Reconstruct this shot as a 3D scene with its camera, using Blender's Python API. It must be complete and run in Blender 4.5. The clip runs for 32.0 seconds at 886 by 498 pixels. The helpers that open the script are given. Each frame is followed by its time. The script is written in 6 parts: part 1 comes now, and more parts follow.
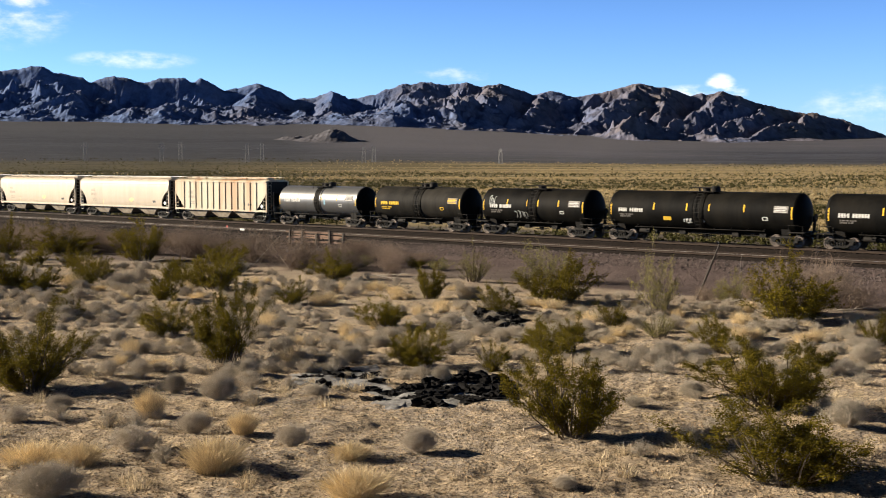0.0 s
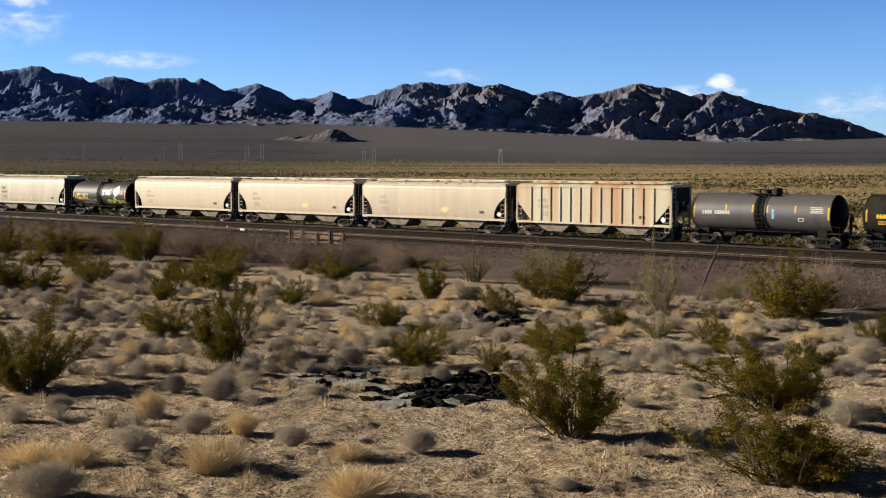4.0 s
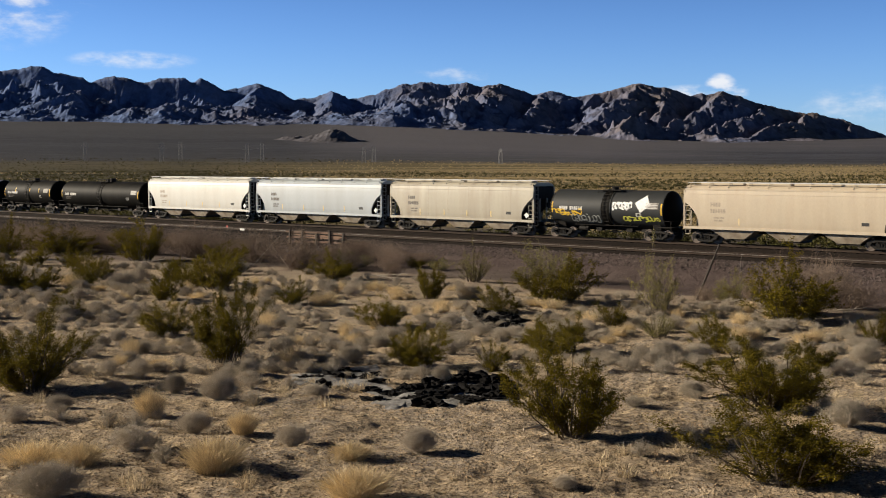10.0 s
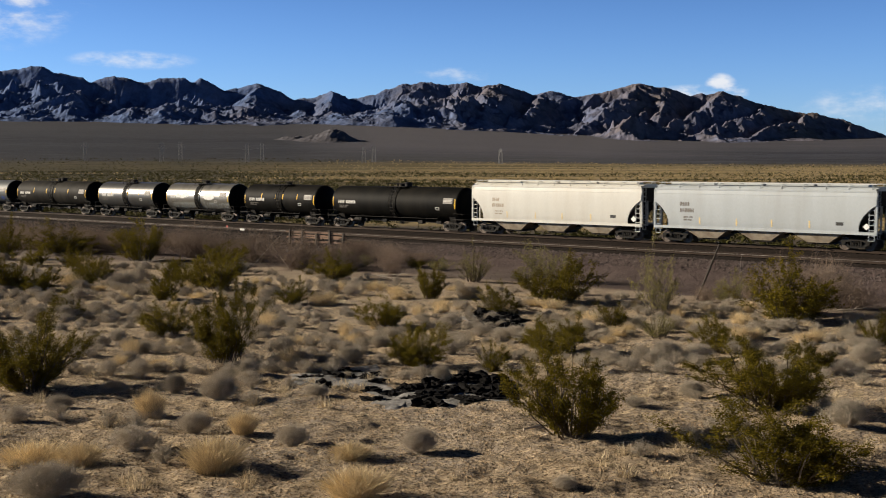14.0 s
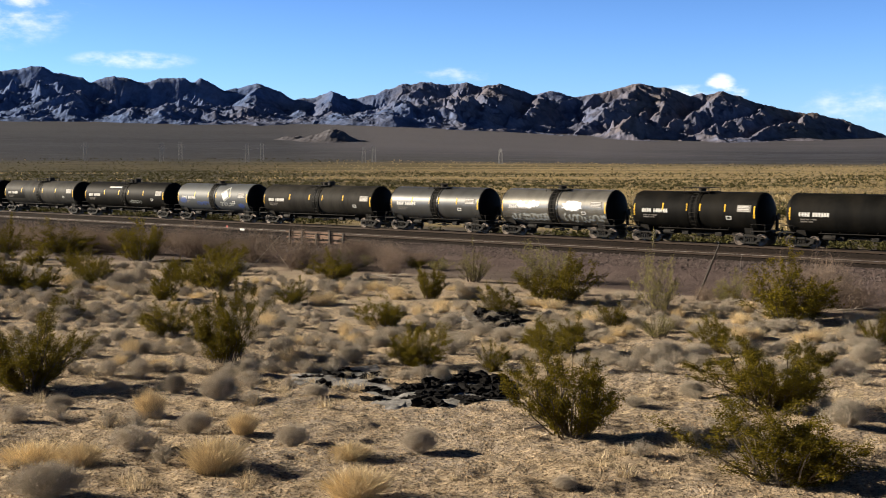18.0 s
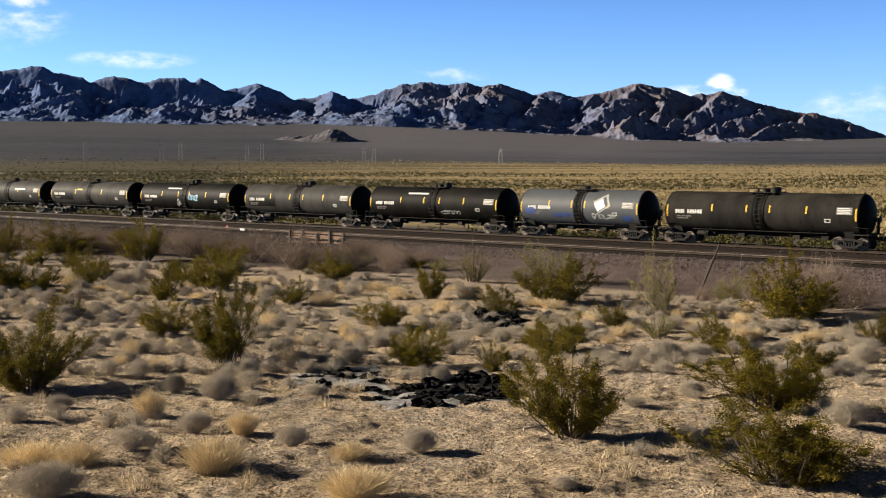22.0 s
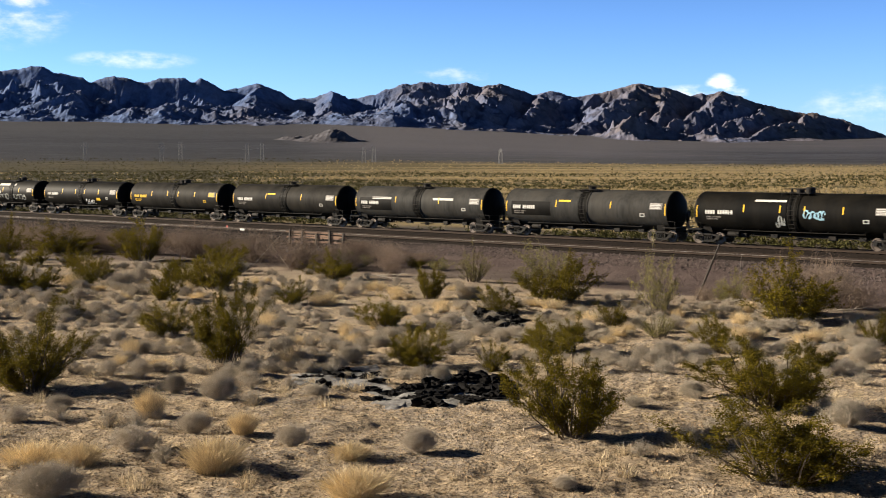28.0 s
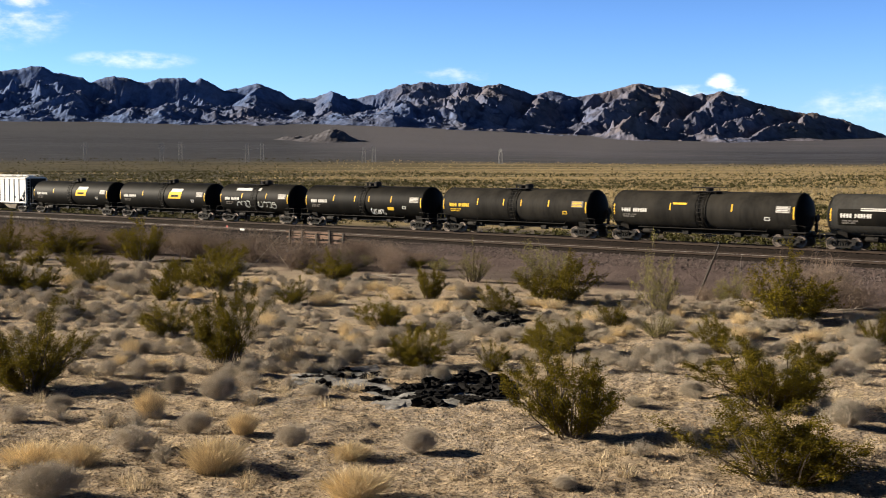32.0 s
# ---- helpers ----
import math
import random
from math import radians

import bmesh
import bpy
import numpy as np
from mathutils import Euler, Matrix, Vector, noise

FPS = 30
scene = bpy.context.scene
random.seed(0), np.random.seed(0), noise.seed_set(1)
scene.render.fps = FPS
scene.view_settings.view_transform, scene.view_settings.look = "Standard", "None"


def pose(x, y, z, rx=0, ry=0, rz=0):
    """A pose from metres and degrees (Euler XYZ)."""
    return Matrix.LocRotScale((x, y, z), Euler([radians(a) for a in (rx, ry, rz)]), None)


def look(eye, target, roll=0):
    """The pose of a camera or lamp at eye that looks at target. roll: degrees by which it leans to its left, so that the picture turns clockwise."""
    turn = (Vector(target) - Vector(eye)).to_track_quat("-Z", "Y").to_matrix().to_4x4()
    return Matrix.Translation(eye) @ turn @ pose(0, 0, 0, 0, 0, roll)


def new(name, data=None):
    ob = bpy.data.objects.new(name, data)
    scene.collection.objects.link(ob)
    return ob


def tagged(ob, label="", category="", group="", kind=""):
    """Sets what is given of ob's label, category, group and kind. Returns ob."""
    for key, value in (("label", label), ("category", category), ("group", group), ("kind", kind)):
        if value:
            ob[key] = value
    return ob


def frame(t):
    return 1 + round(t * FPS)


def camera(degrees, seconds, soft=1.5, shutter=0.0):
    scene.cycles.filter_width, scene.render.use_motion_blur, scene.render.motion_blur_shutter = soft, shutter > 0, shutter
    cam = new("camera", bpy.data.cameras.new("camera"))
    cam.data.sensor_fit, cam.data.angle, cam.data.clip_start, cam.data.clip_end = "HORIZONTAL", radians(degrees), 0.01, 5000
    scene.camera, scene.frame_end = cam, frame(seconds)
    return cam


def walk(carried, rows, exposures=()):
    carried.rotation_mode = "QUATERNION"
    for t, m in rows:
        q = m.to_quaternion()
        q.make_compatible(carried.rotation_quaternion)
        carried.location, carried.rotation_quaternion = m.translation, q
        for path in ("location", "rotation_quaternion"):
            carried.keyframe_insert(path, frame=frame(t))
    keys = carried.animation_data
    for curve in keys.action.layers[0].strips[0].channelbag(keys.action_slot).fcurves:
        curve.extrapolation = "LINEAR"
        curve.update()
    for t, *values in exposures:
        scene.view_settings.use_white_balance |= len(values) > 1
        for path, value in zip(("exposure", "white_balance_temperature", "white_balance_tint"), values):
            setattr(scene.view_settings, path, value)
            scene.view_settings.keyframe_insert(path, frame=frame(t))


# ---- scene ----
cam = camera(39.5, 32.0, soft=1.0, shutter=0.25)
EYE = (0.0, 0.0, 7.88)
STAND = pose(*EYE, 90 - 3.956, 0, 0)
walk(cam, [(0.0, STAND), (32.0, STAND)],
     exposures=[(0.0, 1.53, 6300, 10), (1.5, 1.44, 6300, 10), (3.5, 1.23, 6300, 10), (6.0, 1.06, 6300, 10), (9.0, 1.02, 6300, 10), (14.0, 0.96, 6300, 10), (16.0, 1.29, 6300, 10), (18.0, 1.47, 6300, 10), (32.0, 1.53, 6300, 10)])

# ---- sky and sun ----
SUN_AZ, SUN_EL = radians(167), radians(19.3)        # anticlockwise from +x
SUN_DIR = Vector((math.cos(SUN_AZ) * math.cos(SUN_EL), math.sin(SUN_AZ) * math.cos(SUN_EL), math.sin(SUN_EL)))
world = bpy.data.worlds.new("sky")
scene.world = world
world.use_nodes = True


def build_sky():
    nt = world.node_tree
    nt.nodes.clear()
    N, link = nt.nodes.new, nt.links.new
    out, bg = N("ShaderNodeOutputWorld"), N("ShaderNodeBackground")
    sky = N("ShaderNodeTexSky")
    sky.sky_type, sky.sun_disc = "NISHITA", False
    sky.sun_elevation, sky.sun_rotation = SUN_EL, math.pi / 2 - SUN_AZ
    sky.altitude, sky.air_density, sky.dust_density, sky.ozone_density = 1200, 1.0, 0.0, 4.5
    tc = N("ShaderNodeTexCoord")
    mp = N("ShaderNodeMapping")
    mp.inputs["Scale"].default_value = (5.0, 5.0, 12.0)
    link(tc.outputs["Generated"], mp.inputs["Vector"])
    nz = N("ShaderNodeTexNoise")
    nz.inputs["Scale"].default_value, nz.inputs["Detail"].default_value, nz.inputs["Roughness"].default_value = 6.0, 8, 0.6
    link(mp.outputs["Vector"], nz.inputs["Vector"])
    total = None
    # soft clouds: direction (bearing to the right, height) in degrees, spread, strength
    for bear, high, wide, tall, power in ((-20.5, 7.4, 6.5, 3.4, 0.56), (-14.0, 4.6, 3.6, 0.6, 0.55), (12.6, 3.45, 0.95, 0.75, 0.95), (11.2, 3.2, 1.7, 0.5, 0.85), (13.3, 3.2, 0.8, 0.45, 0.8), (19.5, 2.6, 5.0, 1.2, 0.42), (0.5, 4.1, 3.0, 0.5, 0.42)):
        c = Vector((math.sin(radians(bear)) * math.cos(radians(high)), math.cos(radians(bear)) * math.cos(radians(high)), math.sin(radians(high))))
        side = Vector((math.cos(radians(bear)), -math.sin(radians(bear)), 0))
        sub = N("ShaderNodeVectorMath"); sub.operation = "SUBTRACT"; sub.inputs[1].default_value = c
        link(tc.outputs["Generated"], sub.inputs[0])
        terms = []
        for axis, size in ((side, radians(wide)), (Vector((0, 0, 1)), radians(tall)), (side.cross(Vector((0, 0, 1))), 0.5)):
            dot = N("ShaderNodeVectorMath"); dot.operation = "DOT_PRODUCT"; dot.inputs[1].default_value = axis / size
            link(sub.outputs[0], dot.inputs[0])
            sq = N("ShaderNodeMath"); sq.operation = "MULTIPLY"
            link(dot.outputs["Value"], sq.inputs[0]); link(dot.outputs["Value"], sq.inputs[1])
            terms.append(sq)
        add = N("ShaderNodeMath"); add.operation = "ADD"
        link(terms[0].outputs[0], add.inputs[0]); link(terms[1].outputs[0], add.inputs[1])
        add2 = N("ShaderNodeMath"); add2.operation = "ADD"
        link(add.outputs[0], add2.inputs[0]); link(terms[2].outputs[0], add2.inputs[1])
        fall = N("ShaderNodeMapRange"); fall.interpolation_type = "SMOOTHSTEP"
        fall.inputs["From Min"].default_value, fall.inputs["From Max"].default_value = 1.0, 0.0
        fall.inputs["To Max"].default_value = power
        link(add2.outputs[0], fall.inputs["Value"])
        if total is None:
            total = fall.outputs[0]
        else:
            mx = N("ShaderNodeMath"); mx.operation = "MAXIMUM"
            link(total, mx.inputs[0]); link(fall.outputs[0], mx.inputs[1])
            total = mx.outputs[0]
    rag = N("ShaderNodeMapRange")
    for key, v in (("From Min", 0.33), ("From Max", 0.67), ("To Min", 0.1), ("To Max", 1.4)):
        rag.inputs[key].default_value = v
    link(nz.outputs["Fac"], rag.inputs["Value"])
    raw = N("ShaderNodeMath"); raw.operation = "MULTIPLY"
    link(total, raw.inputs[0]); link(rag.outputs[0], raw.inputs[1])
    mul = N("ShaderNodeMapRange"); mul.interpolation_type = "SMOOTHSTEP"
    mul.inputs["From Min"].default_value, mul.inputs["From Max"].default_value = 0.12, 1.0
    link(raw.outputs[0], mul.inputs["Value"])
    mix = N("ShaderNodeMix"); mix.data_type = "RGBA"
    clear = N("ShaderNodeVectorMath"); clear.operation = "MULTIPLY"; clear.inputs[1].default_value = (0.775, 0.935, 1.30)
    # the sky pales towards the horizon
    sep, pale, lift = N("ShaderNodeSeparateXYZ"), N("ShaderNodeMapRange"), N("ShaderNodeVectorMath")
    link(tc.outputs["Generated"], sep.inputs[0]); link(sep.outputs["Z"], pale.inputs["Value"])
    pale.interpolation_type = "SMOOTHSTEP"
    for key, v in (("From Min", 0.02), ("From Max", 0.40), ("To Min", 1.34), ("To Max", 0.085)):
        pale.inputs[key].default_value = v
    lift.operation = "SCALE"
    link(sky.outputs[0], lift.inputs[0]); link(pale.outputs[0], lift.inputs["Scale"])
    link(lift.outputs[0], clear.inputs[0])
    link(mul.outputs[0], mix.inputs["Factor"]); link(clear.outputs[0], mix.inputs["A"])
    mix.inputs["B"].default_value = (9.6, 9.8, 10.2, 1)
    link(mix.outputs["Result"], bg.inputs["Color"])
    bg.inputs["Strength"].default_value = 0.044
    link(bg.outputs[0], out.inputs["Surface"])


build_sky()
lamp = bpy.data.lights.new("sun", "SUN")
lamp.energy, lamp.angle, lamp.color = 5.0, radians(0.5), (1.0, 0.86, 0.66)
sun = new("sun", lamp)
sun.matrix_world = look(SUN_DIR * 200, (0, 0, 0))

# ---- materials ----


def material(name, colour, rough=0.8, metal=0.0, spread=0.12, scale=3.0, fine=0.08, fine_scale=40.0, bump=0.0, bump_scale=30.0,
             stain=None, stain_amount=0.0, stain_scale=0.8, per_object=0.0, spec=0.5, stretch=(1, 1, 1), island=0.0, thin=0.0):
    """A painted, mineral or plant surface: base colour varied at two scales, optional stains of another colour, fine relief."""
    m = bpy.data.materials.new(name)
    m.use_nodes = True
    nt = m.node_tree
    N, link = nt.nodes.new, nt.links.new
    b = nt.nodes["Principled BSDF"]
    b.inputs["Roughness"].default_value, b.inputs["Metallic"].default_value = rough, metal
    b.inputs["Specular IOR Level"].default_value = spec
    tc = N("ShaderNodeTexCoord")
    mp = N("ShaderNodeMapping"); mp.inputs["Scale"].default_value = stretch
    link(tc.outputs["Object"], mp.inputs["Vector"])

    def noise_at(s, detail=4.0):
        n = N("ShaderNodeTexNoise"); n.inputs["Scale"].default_value = s; n.inputs["Detail"].default_value = detail
        link(mp.outputs["Vector"], n.inputs["Vector"])
        return n.outputs["Fac"]

    def ranged(src, lo, hi, a=0.3, c=0.7):
        r = N("ShaderNodeMapRange")
        for k, v in (("From Min", a), ("From Max", c), ("To Min", lo), ("To Max", hi)):
            r.inputs[k].default_value = v
        link(src, r.inputs["Value"])
        return r.outputs[0]

    def product(p, q):
        k = N("ShaderNodeMath"); k.operation = "MULTIPLY"; link(p, k.inputs[0]); link(q, k.inputs[1])
        return k.outputs[0]
    v = product(ranged(noise_at(scale), 1 - spread, 1 + spread), ranged(noise_at(fine_scale), 1 - fine, 1 + fine))
    if per_object:
        oi = N("ShaderNodeObjectInfo")
        v = product(v, ranged(oi.outputs["Random"], 1 - per_object, 1 + per_object, 0, 1))
    if island:
        gi = N("ShaderNodeNewGeometry")
        v = product(v, ranged(gi.outputs["Random Per Island"], 1 - island, 1 + island, 0, 1))
    hsv = N("ShaderNodeHueSaturation"); hsv.inputs["Color"].default_value = (*colour, 1)
    link(v, hsv.inputs["Value"])
    col = hsv.outputs["Color"]
    if stain:
        mix = N("ShaderNodeMix"); mix.data_type = "RGBA"
        link(ranged(noise_at(stain_scale, 6), 0, stain_amount, 0.45, 0.7), mix.inputs["Factor"])
        link(col, mix.inputs["A"]); mix.inputs["B"].default_value = (*stain, 1)
        col = mix.outputs["Result"]
    link(col, b.inputs["Base Color"])
    if thin:
        tr, add, out = N("ShaderNodeBsdfTranslucent"), N("ShaderNodeMixShader"), nt.nodes["Material Output"]
        link(col, tr.inputs["Color"]); add.inputs["Fac"].default_value = thin
        link(b.outputs[0], add.inputs[1]); link(tr.outputs[0], add.inputs[2]); link(add.outputs[0], out.inputs["Surface"])
    if bump:
        bp = N("ShaderNodeBump"); bp.inputs["Strength"].default_value = bump; bp.inputs["Distance"].default_value = 0.03
        link(noise_at(bump_scale, 3), bp.inputs["Height"])
        link(bp.outputs["Normal"], b.inputs["Normal"])
    return m


MAT = {}


def mat(name, *args, **kw):
    MAT[name] = material(name, *args, **kw)


STREAK = (1.0, 1.0, 0.12)
mat("cream_paint", (0.435, 0.365, 0.268), 0.55, spread=0.05, scale=1.2, stain=(0.294, 0.210, 0.133), stain_amount=0.30, stain_scale=1.1, stretch=STREAK)
mat("beige_paint", (0.415, 0.348, 0.26), 0.55, spread=0.05, scale=1.2, stain=(0.231, 0.182, 0.133), stain_amount=0.35, stain_scale=0.9, stretch=STREAK)
mat("tan_paint", (0.37, 0.335, 0.26), 0.55, spread=0.08, scale=0.9, stain=(0.210, 0.161, 0.112), stain_amount=0.45, stain_scale=0.8, stretch=STREAK)
mat("white_paint", (0.52, 0.51, 0.465), 0.5, spread=0.04, scale=1.2, stain=(0.336, 0.280, 0.210), stain_amount=0.22, stretch=STREAK)
mat("grey_paint", (0.36, 0.39, 0.405), 0.5, spread=0.05, scale=1.2, stain=(0.245, 0.238, 0.224), stain_amount=0.3, stretch=STREAK)
mat("cold_white_paint", (0.52, 0.52, 0.5), 0.5, spread=0.04, scale=1.2, stain=(0.294, 0.252, 0.196), stain_amount=0.25, stretch=STREAK)
mat("rusty_cream_paint", (0.44, 0.4, 0.29), 0.6, spread=0.06, scale=1.2, stain=(0.350, 0.154, 0.049), stain_scale=0.55, stretch=STREAK, stain_amount=0.9)
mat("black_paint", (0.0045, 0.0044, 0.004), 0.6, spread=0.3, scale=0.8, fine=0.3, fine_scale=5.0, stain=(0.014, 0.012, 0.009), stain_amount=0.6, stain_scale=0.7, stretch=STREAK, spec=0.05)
mat("dusty_black_paint", (0.016, 0.015, 0.0132), 0.62, spread=0.3, scale=0.8, fine=0.25, fine_scale=5.0, stain_amount=0.8, stain_scale=0.9, stretch=STREAK, spec=0.035, stain=(0.030, 0.027, 0.022))
mat("gloss_black_paint", (0.17, 0.17, 0.17), 0.34, spread=0.2, scale=0.8, stain=(0.035, 0.032, 0.028), stain_amount=0.3, stretch=STREAK, spec=0.5, metal=0.55)
mat("worn_silver_black_paint", (0.30, 0.285, 0.25), 0.3, spread=0.25, scale=0.8, stain=(0.035, 0.032, 0.028), stain_amount=0.6, stretch=STREAK, metal=0.7)
mat("sheen_black_paint", (0.10, 0.10, 0.098), 0.34, spread=0.25, scale=0.8, stain=(0.02, 0.018, 0.016), stain_amount=0.5, stretch=STREAK, metal=0.5)
# near-black finish of the hopper ends: the shade between cars as a colour
mat("shaded_end_paint", (0.018, 0.015, 0.012), 0.85, spread=0.3, scale=2.0, stain=(0.03, 0.025, 0.02), stain_amount=0.6, bump=0.2, spec=0.2)
mat("dusty_chute_paint", (0.34, 0.285, 0.21), 0.8, spread=0.25, scale=2.0, stain=(0.15, 0.10, 0.065), stain_amount=0.6, stain_scale=1.5)
mat("satin_grey_paint", (0.033, 0.0325, 0.0305), 0.6, spread=0.3, scale=0.8, fine=0.25, fine_scale=5.0, stain=(0.050, 0.046, 0.040), stain_amount=0.8, stain_scale=0.9, stretch=STREAK, spec=0.04)
mat("slate_paint", (0.062, 0.068, 0.074), 0.55, spread=0.15, scale=0.8, stain=(0.035, 0.035, 0.035), stain_amount=0.5, stretch=STREAK, spec=0.2)
mat("dark_slate_paint", (0.026, 0.028, 0.029), 0.55, spread=0.15, scale=0.8, stain=(0.015, 0.015, 0.015), stain_amount=0.5, stretch=STREAK, spec=0.2)
mat("steel_underframe", (0.01, 0.009, 0.008), 0.75, spread=0.3, scale=2, stain_amount=0.5, bump=0.2, spec=0.2, stain=(0.03, 0.022, 0.015))
mat("wheel_steel", (0.12, 0.095, 0.078), 0.5, metal=0.5, spread=0.2)
mat("rail_steel", (0.042, 0.030, 0.023), 0.7, spec=0.1, spread=0.15, scale=1.0)
mat("strip_yellow", (0.722, 0.442, 0.043), 0.45, spread=0.08, spec=0.05)
mat("stencil_white", (0.52, 0.505, 0.475), 0.6, spread=0.15, scale=8, spec=0.05)
mat("stencil_yellow", (0.663, 0.425, 0.043), 0.6, spread=0.1, scale=8, spec=0.05)
mat("stencil_grey", (0.168, 0.154, 0.140), 0.6, spread=0.15, scale=8, spec=0.05)
mat("stencil_black", (0.021, 0.021, 0.021), 0.6)
mat("spray_white", (0.697, 0.697, 0.680), 0.5, spread=0.1, scale=6, spec=0.05)
mat("spray_blue", (0.255, 0.425, 0.527), 0.5, spread=0.1, scale=6, spec=0.05)
mat("spray_dark_blue", (0.025, 0.051, 0.170), 0.5, spread=0.1, scale=6)
mat("spray_yellow_green", (0.527, 0.527, 0.085), 0.5, spread=0.1, scale=6, spec=0.05)
mat("spray_grey", (0.297, 0.306, 0.289), 0.5, spread=0.1, scale=6, spec=0.05)
mat("spray_violet", (0.136, 0.076, 0.170), 0.5, spread=0.1, scale=6)
mat("old_timber", (0.125, 0.070, 0.042), 0.85, spread=0.3, scale=2, fine=0.2, bump=0.4, stretch=(0.210, 2.100, 2.100), per_object=0.25)
mat("dark_timber", (0.035, 0.025, 0.017), 0.85, spread=0.3, scale=2, fine=0.2, bump=0.4, per_object=0.2)
mat("sleeper_wood", (0.022, 0.017, 0.014), 0.9, spread=0.3, scale=2, fine=0.2, per_object=0.3, spec=0.05)
mat("ballast_stone", (0.098, 0.081, 0.074), 0.95, spread=0.15, scale=0.7, fine=0.45, fine_scale=9, bump=1.0, bump_scale=10, island=0.6, spec=0.05)
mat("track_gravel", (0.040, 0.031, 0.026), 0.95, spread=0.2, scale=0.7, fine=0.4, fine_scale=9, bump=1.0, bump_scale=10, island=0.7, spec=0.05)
# dark brown stone, its colour lowered further for the shade among rough stones
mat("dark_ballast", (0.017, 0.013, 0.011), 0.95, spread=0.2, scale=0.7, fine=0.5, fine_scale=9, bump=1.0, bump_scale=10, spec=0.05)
mat("faded_yellow", (0.66, 0.50, 0.20), 0.6, spread=0.1, scale=4, stain=(0.58, 0.46, 0.31), stain_amount=0.9, stain_scale=3.0)
mat("faded_stencil", (0.30, 0.25, 0.19), 0.6, spread=0.2, scale=8)
mat("bright_rail", (0.55, 0.5, 0.45), 0.35, spread=0.3, scale=0.5, metal=0.6)
mat("creosote_leaf", (0.122, 0.096, 0.009), 0.7, spread=0.25, scale=1.5, per_object=0.22, spec=0.04, thin=0.22, island=0.32)
mat("pale_leaf", (0.2, 0.18, 0.06), 0.7, spread=0.2, scale=1.5, per_object=0.2, island=0.4, spec=0.1, thin=0.2)
mat("bark", (0.091, 0.070, 0.049), 0.9, spread=0.3, scale=4, per_object=0.2)
mat("grey_twig", (0.37, 0.325, 0.262), 0.9, spread=0.15, scale=4, per_object=0.18, spec=0.1, thin=0.06, island=0.18)
mat("brown_twig", (0.22, 0.168, 0.130), 0.9, spread=0.2, scale=4, per_object=0.15, island=0.3, spec=0.1, thin=0.1)
mat("straw", (0.57, 0.445, 0.255), 0.8, spread=0.12, scale=3, per_object=0.15, island=0.3, spec=0.2, thin=0.15)
mat("pale_straw", (0.43, 0.35, 0.23), 0.8, spread=0.12, scale=3, per_object=0.15, island=0.3, spec=0.2, thin=0.15)
mat("charred", (0.006, 0.0055, 0.0055), 0.9, spec=0.08, spread=0.4, scale=5, bump=0.8, bump_scale=14)
mat("ash", (0.19, 0.183, 0.175), 0.95, spread=0.3, scale=2.0, fine=0.3, fine_scale=12, stain=(0.02, 0.02, 0.02), stain_amount=0.95, stain_scale=2.2, bump=0.8, bump_scale=9)
mat("driftwood", (0.294, 0.259, 0.217), 0.9, spread=0.2, scale=4, per_object=0.2)
mat("pebble", (0.27, 0.195, 0.12), 0.95, spread=0.2, scale=1.0, island=0.4, spec=0.05)
mat("pylon_steel", (0.15, 0.15, 0.15), 0.6, metal=0.3)
mat("far_scrub", (0.05, 0.047, 0.015), 0.9, spread=0.25, scale=0.02, island=0.55, thin=0.2, spec=0.1)
mat("far_grass", (0.34, 0.265, 0.14), 0.9, spread=0.2, scale=0.02, island=0.3, thin=0.3, spec=0.1)
mat("knoll_rock", (0.082, 0.079, 0.090), 0.95, spread=0.3, scale=0.03, fine=0.3, fine_scale=0.2, spec=0.05)
mat("red_paint", (0.315, 0.035, 0.021), 0.6)

# ---- the lie of the land ----
DIR = Vector((-0.76056, 0.64927))      # along the track, away to the left
ACROSS = Vector((0.64927, 0.76056))    # across the track, away from the camera
D_MAIN, D_SIDE = 86.7, 79.7            # distances of the two track centres from the camera
RAIL_Z, SIDE_Z = 1.70, 1.55


def lattice(ix, iy, seed):
    h = (ix.astype(np.int64) * 374761393 + iy.astype(np.int64) * 668265263 + seed * 1442695041) & 0xFFFFFFFF
    h = ((h ^ (h >> 13)) * 1274126177) & 0xFFFFFFFF
    return ((h ^ (h >> 16)) & 0xFFFF) / 65535.0


def value_noise(x, y, seed=0):
    x, y = np.asarray(x, float), np.asarray(y, float)
    ix, iy = np.floor(x), np.floor(y)
    fx, fy = x - ix, y - iy
    fx, fy = fx * fx * fx * (fx * (fx * 6 - 15) + 10), fy * fy * fy * (fy * (fy * 6 - 15) + 10)
    a, b = lattice(ix, iy, seed), lattice(ix + 1, iy, seed)
    c, d = lattice(ix, iy + 1, seed), lattice(ix + 1, iy + 1, seed)
    return (a + (b - a) * fx) * (1 - fy) + (c + (d - c) * fx) * fy


def fractal(x, y, octaves=4, seed=0, gain=0.5):
    s, amp, tot = 0.0, 1.0, 0.0
    for o in range(octaves):
        s = s + amp * (value_noise(x, y, seed + o) - 0.5)
        tot += amp
        x, y, amp = np.asarray(x) * 2.03 + 7.1, np.asarray(y) * 2.03 - 3.7, amp * gain
    return s / tot * 2


def ridged(x, y, octaves=5, seed=0, gain=0.5):
    s, amp, tot = 0.0, 1.0, 0.0
    for o in range(octaves):
        s = s + amp * (1 - np.abs(2 * value_noise(x, y, seed + o) - 1)) ** 2
        tot += amp
        x, y, amp = np.asarray(x) * 2.1 + 3.3, np.asarray(y) * 2.1 + 9.2, amp * gain
    return s / tot


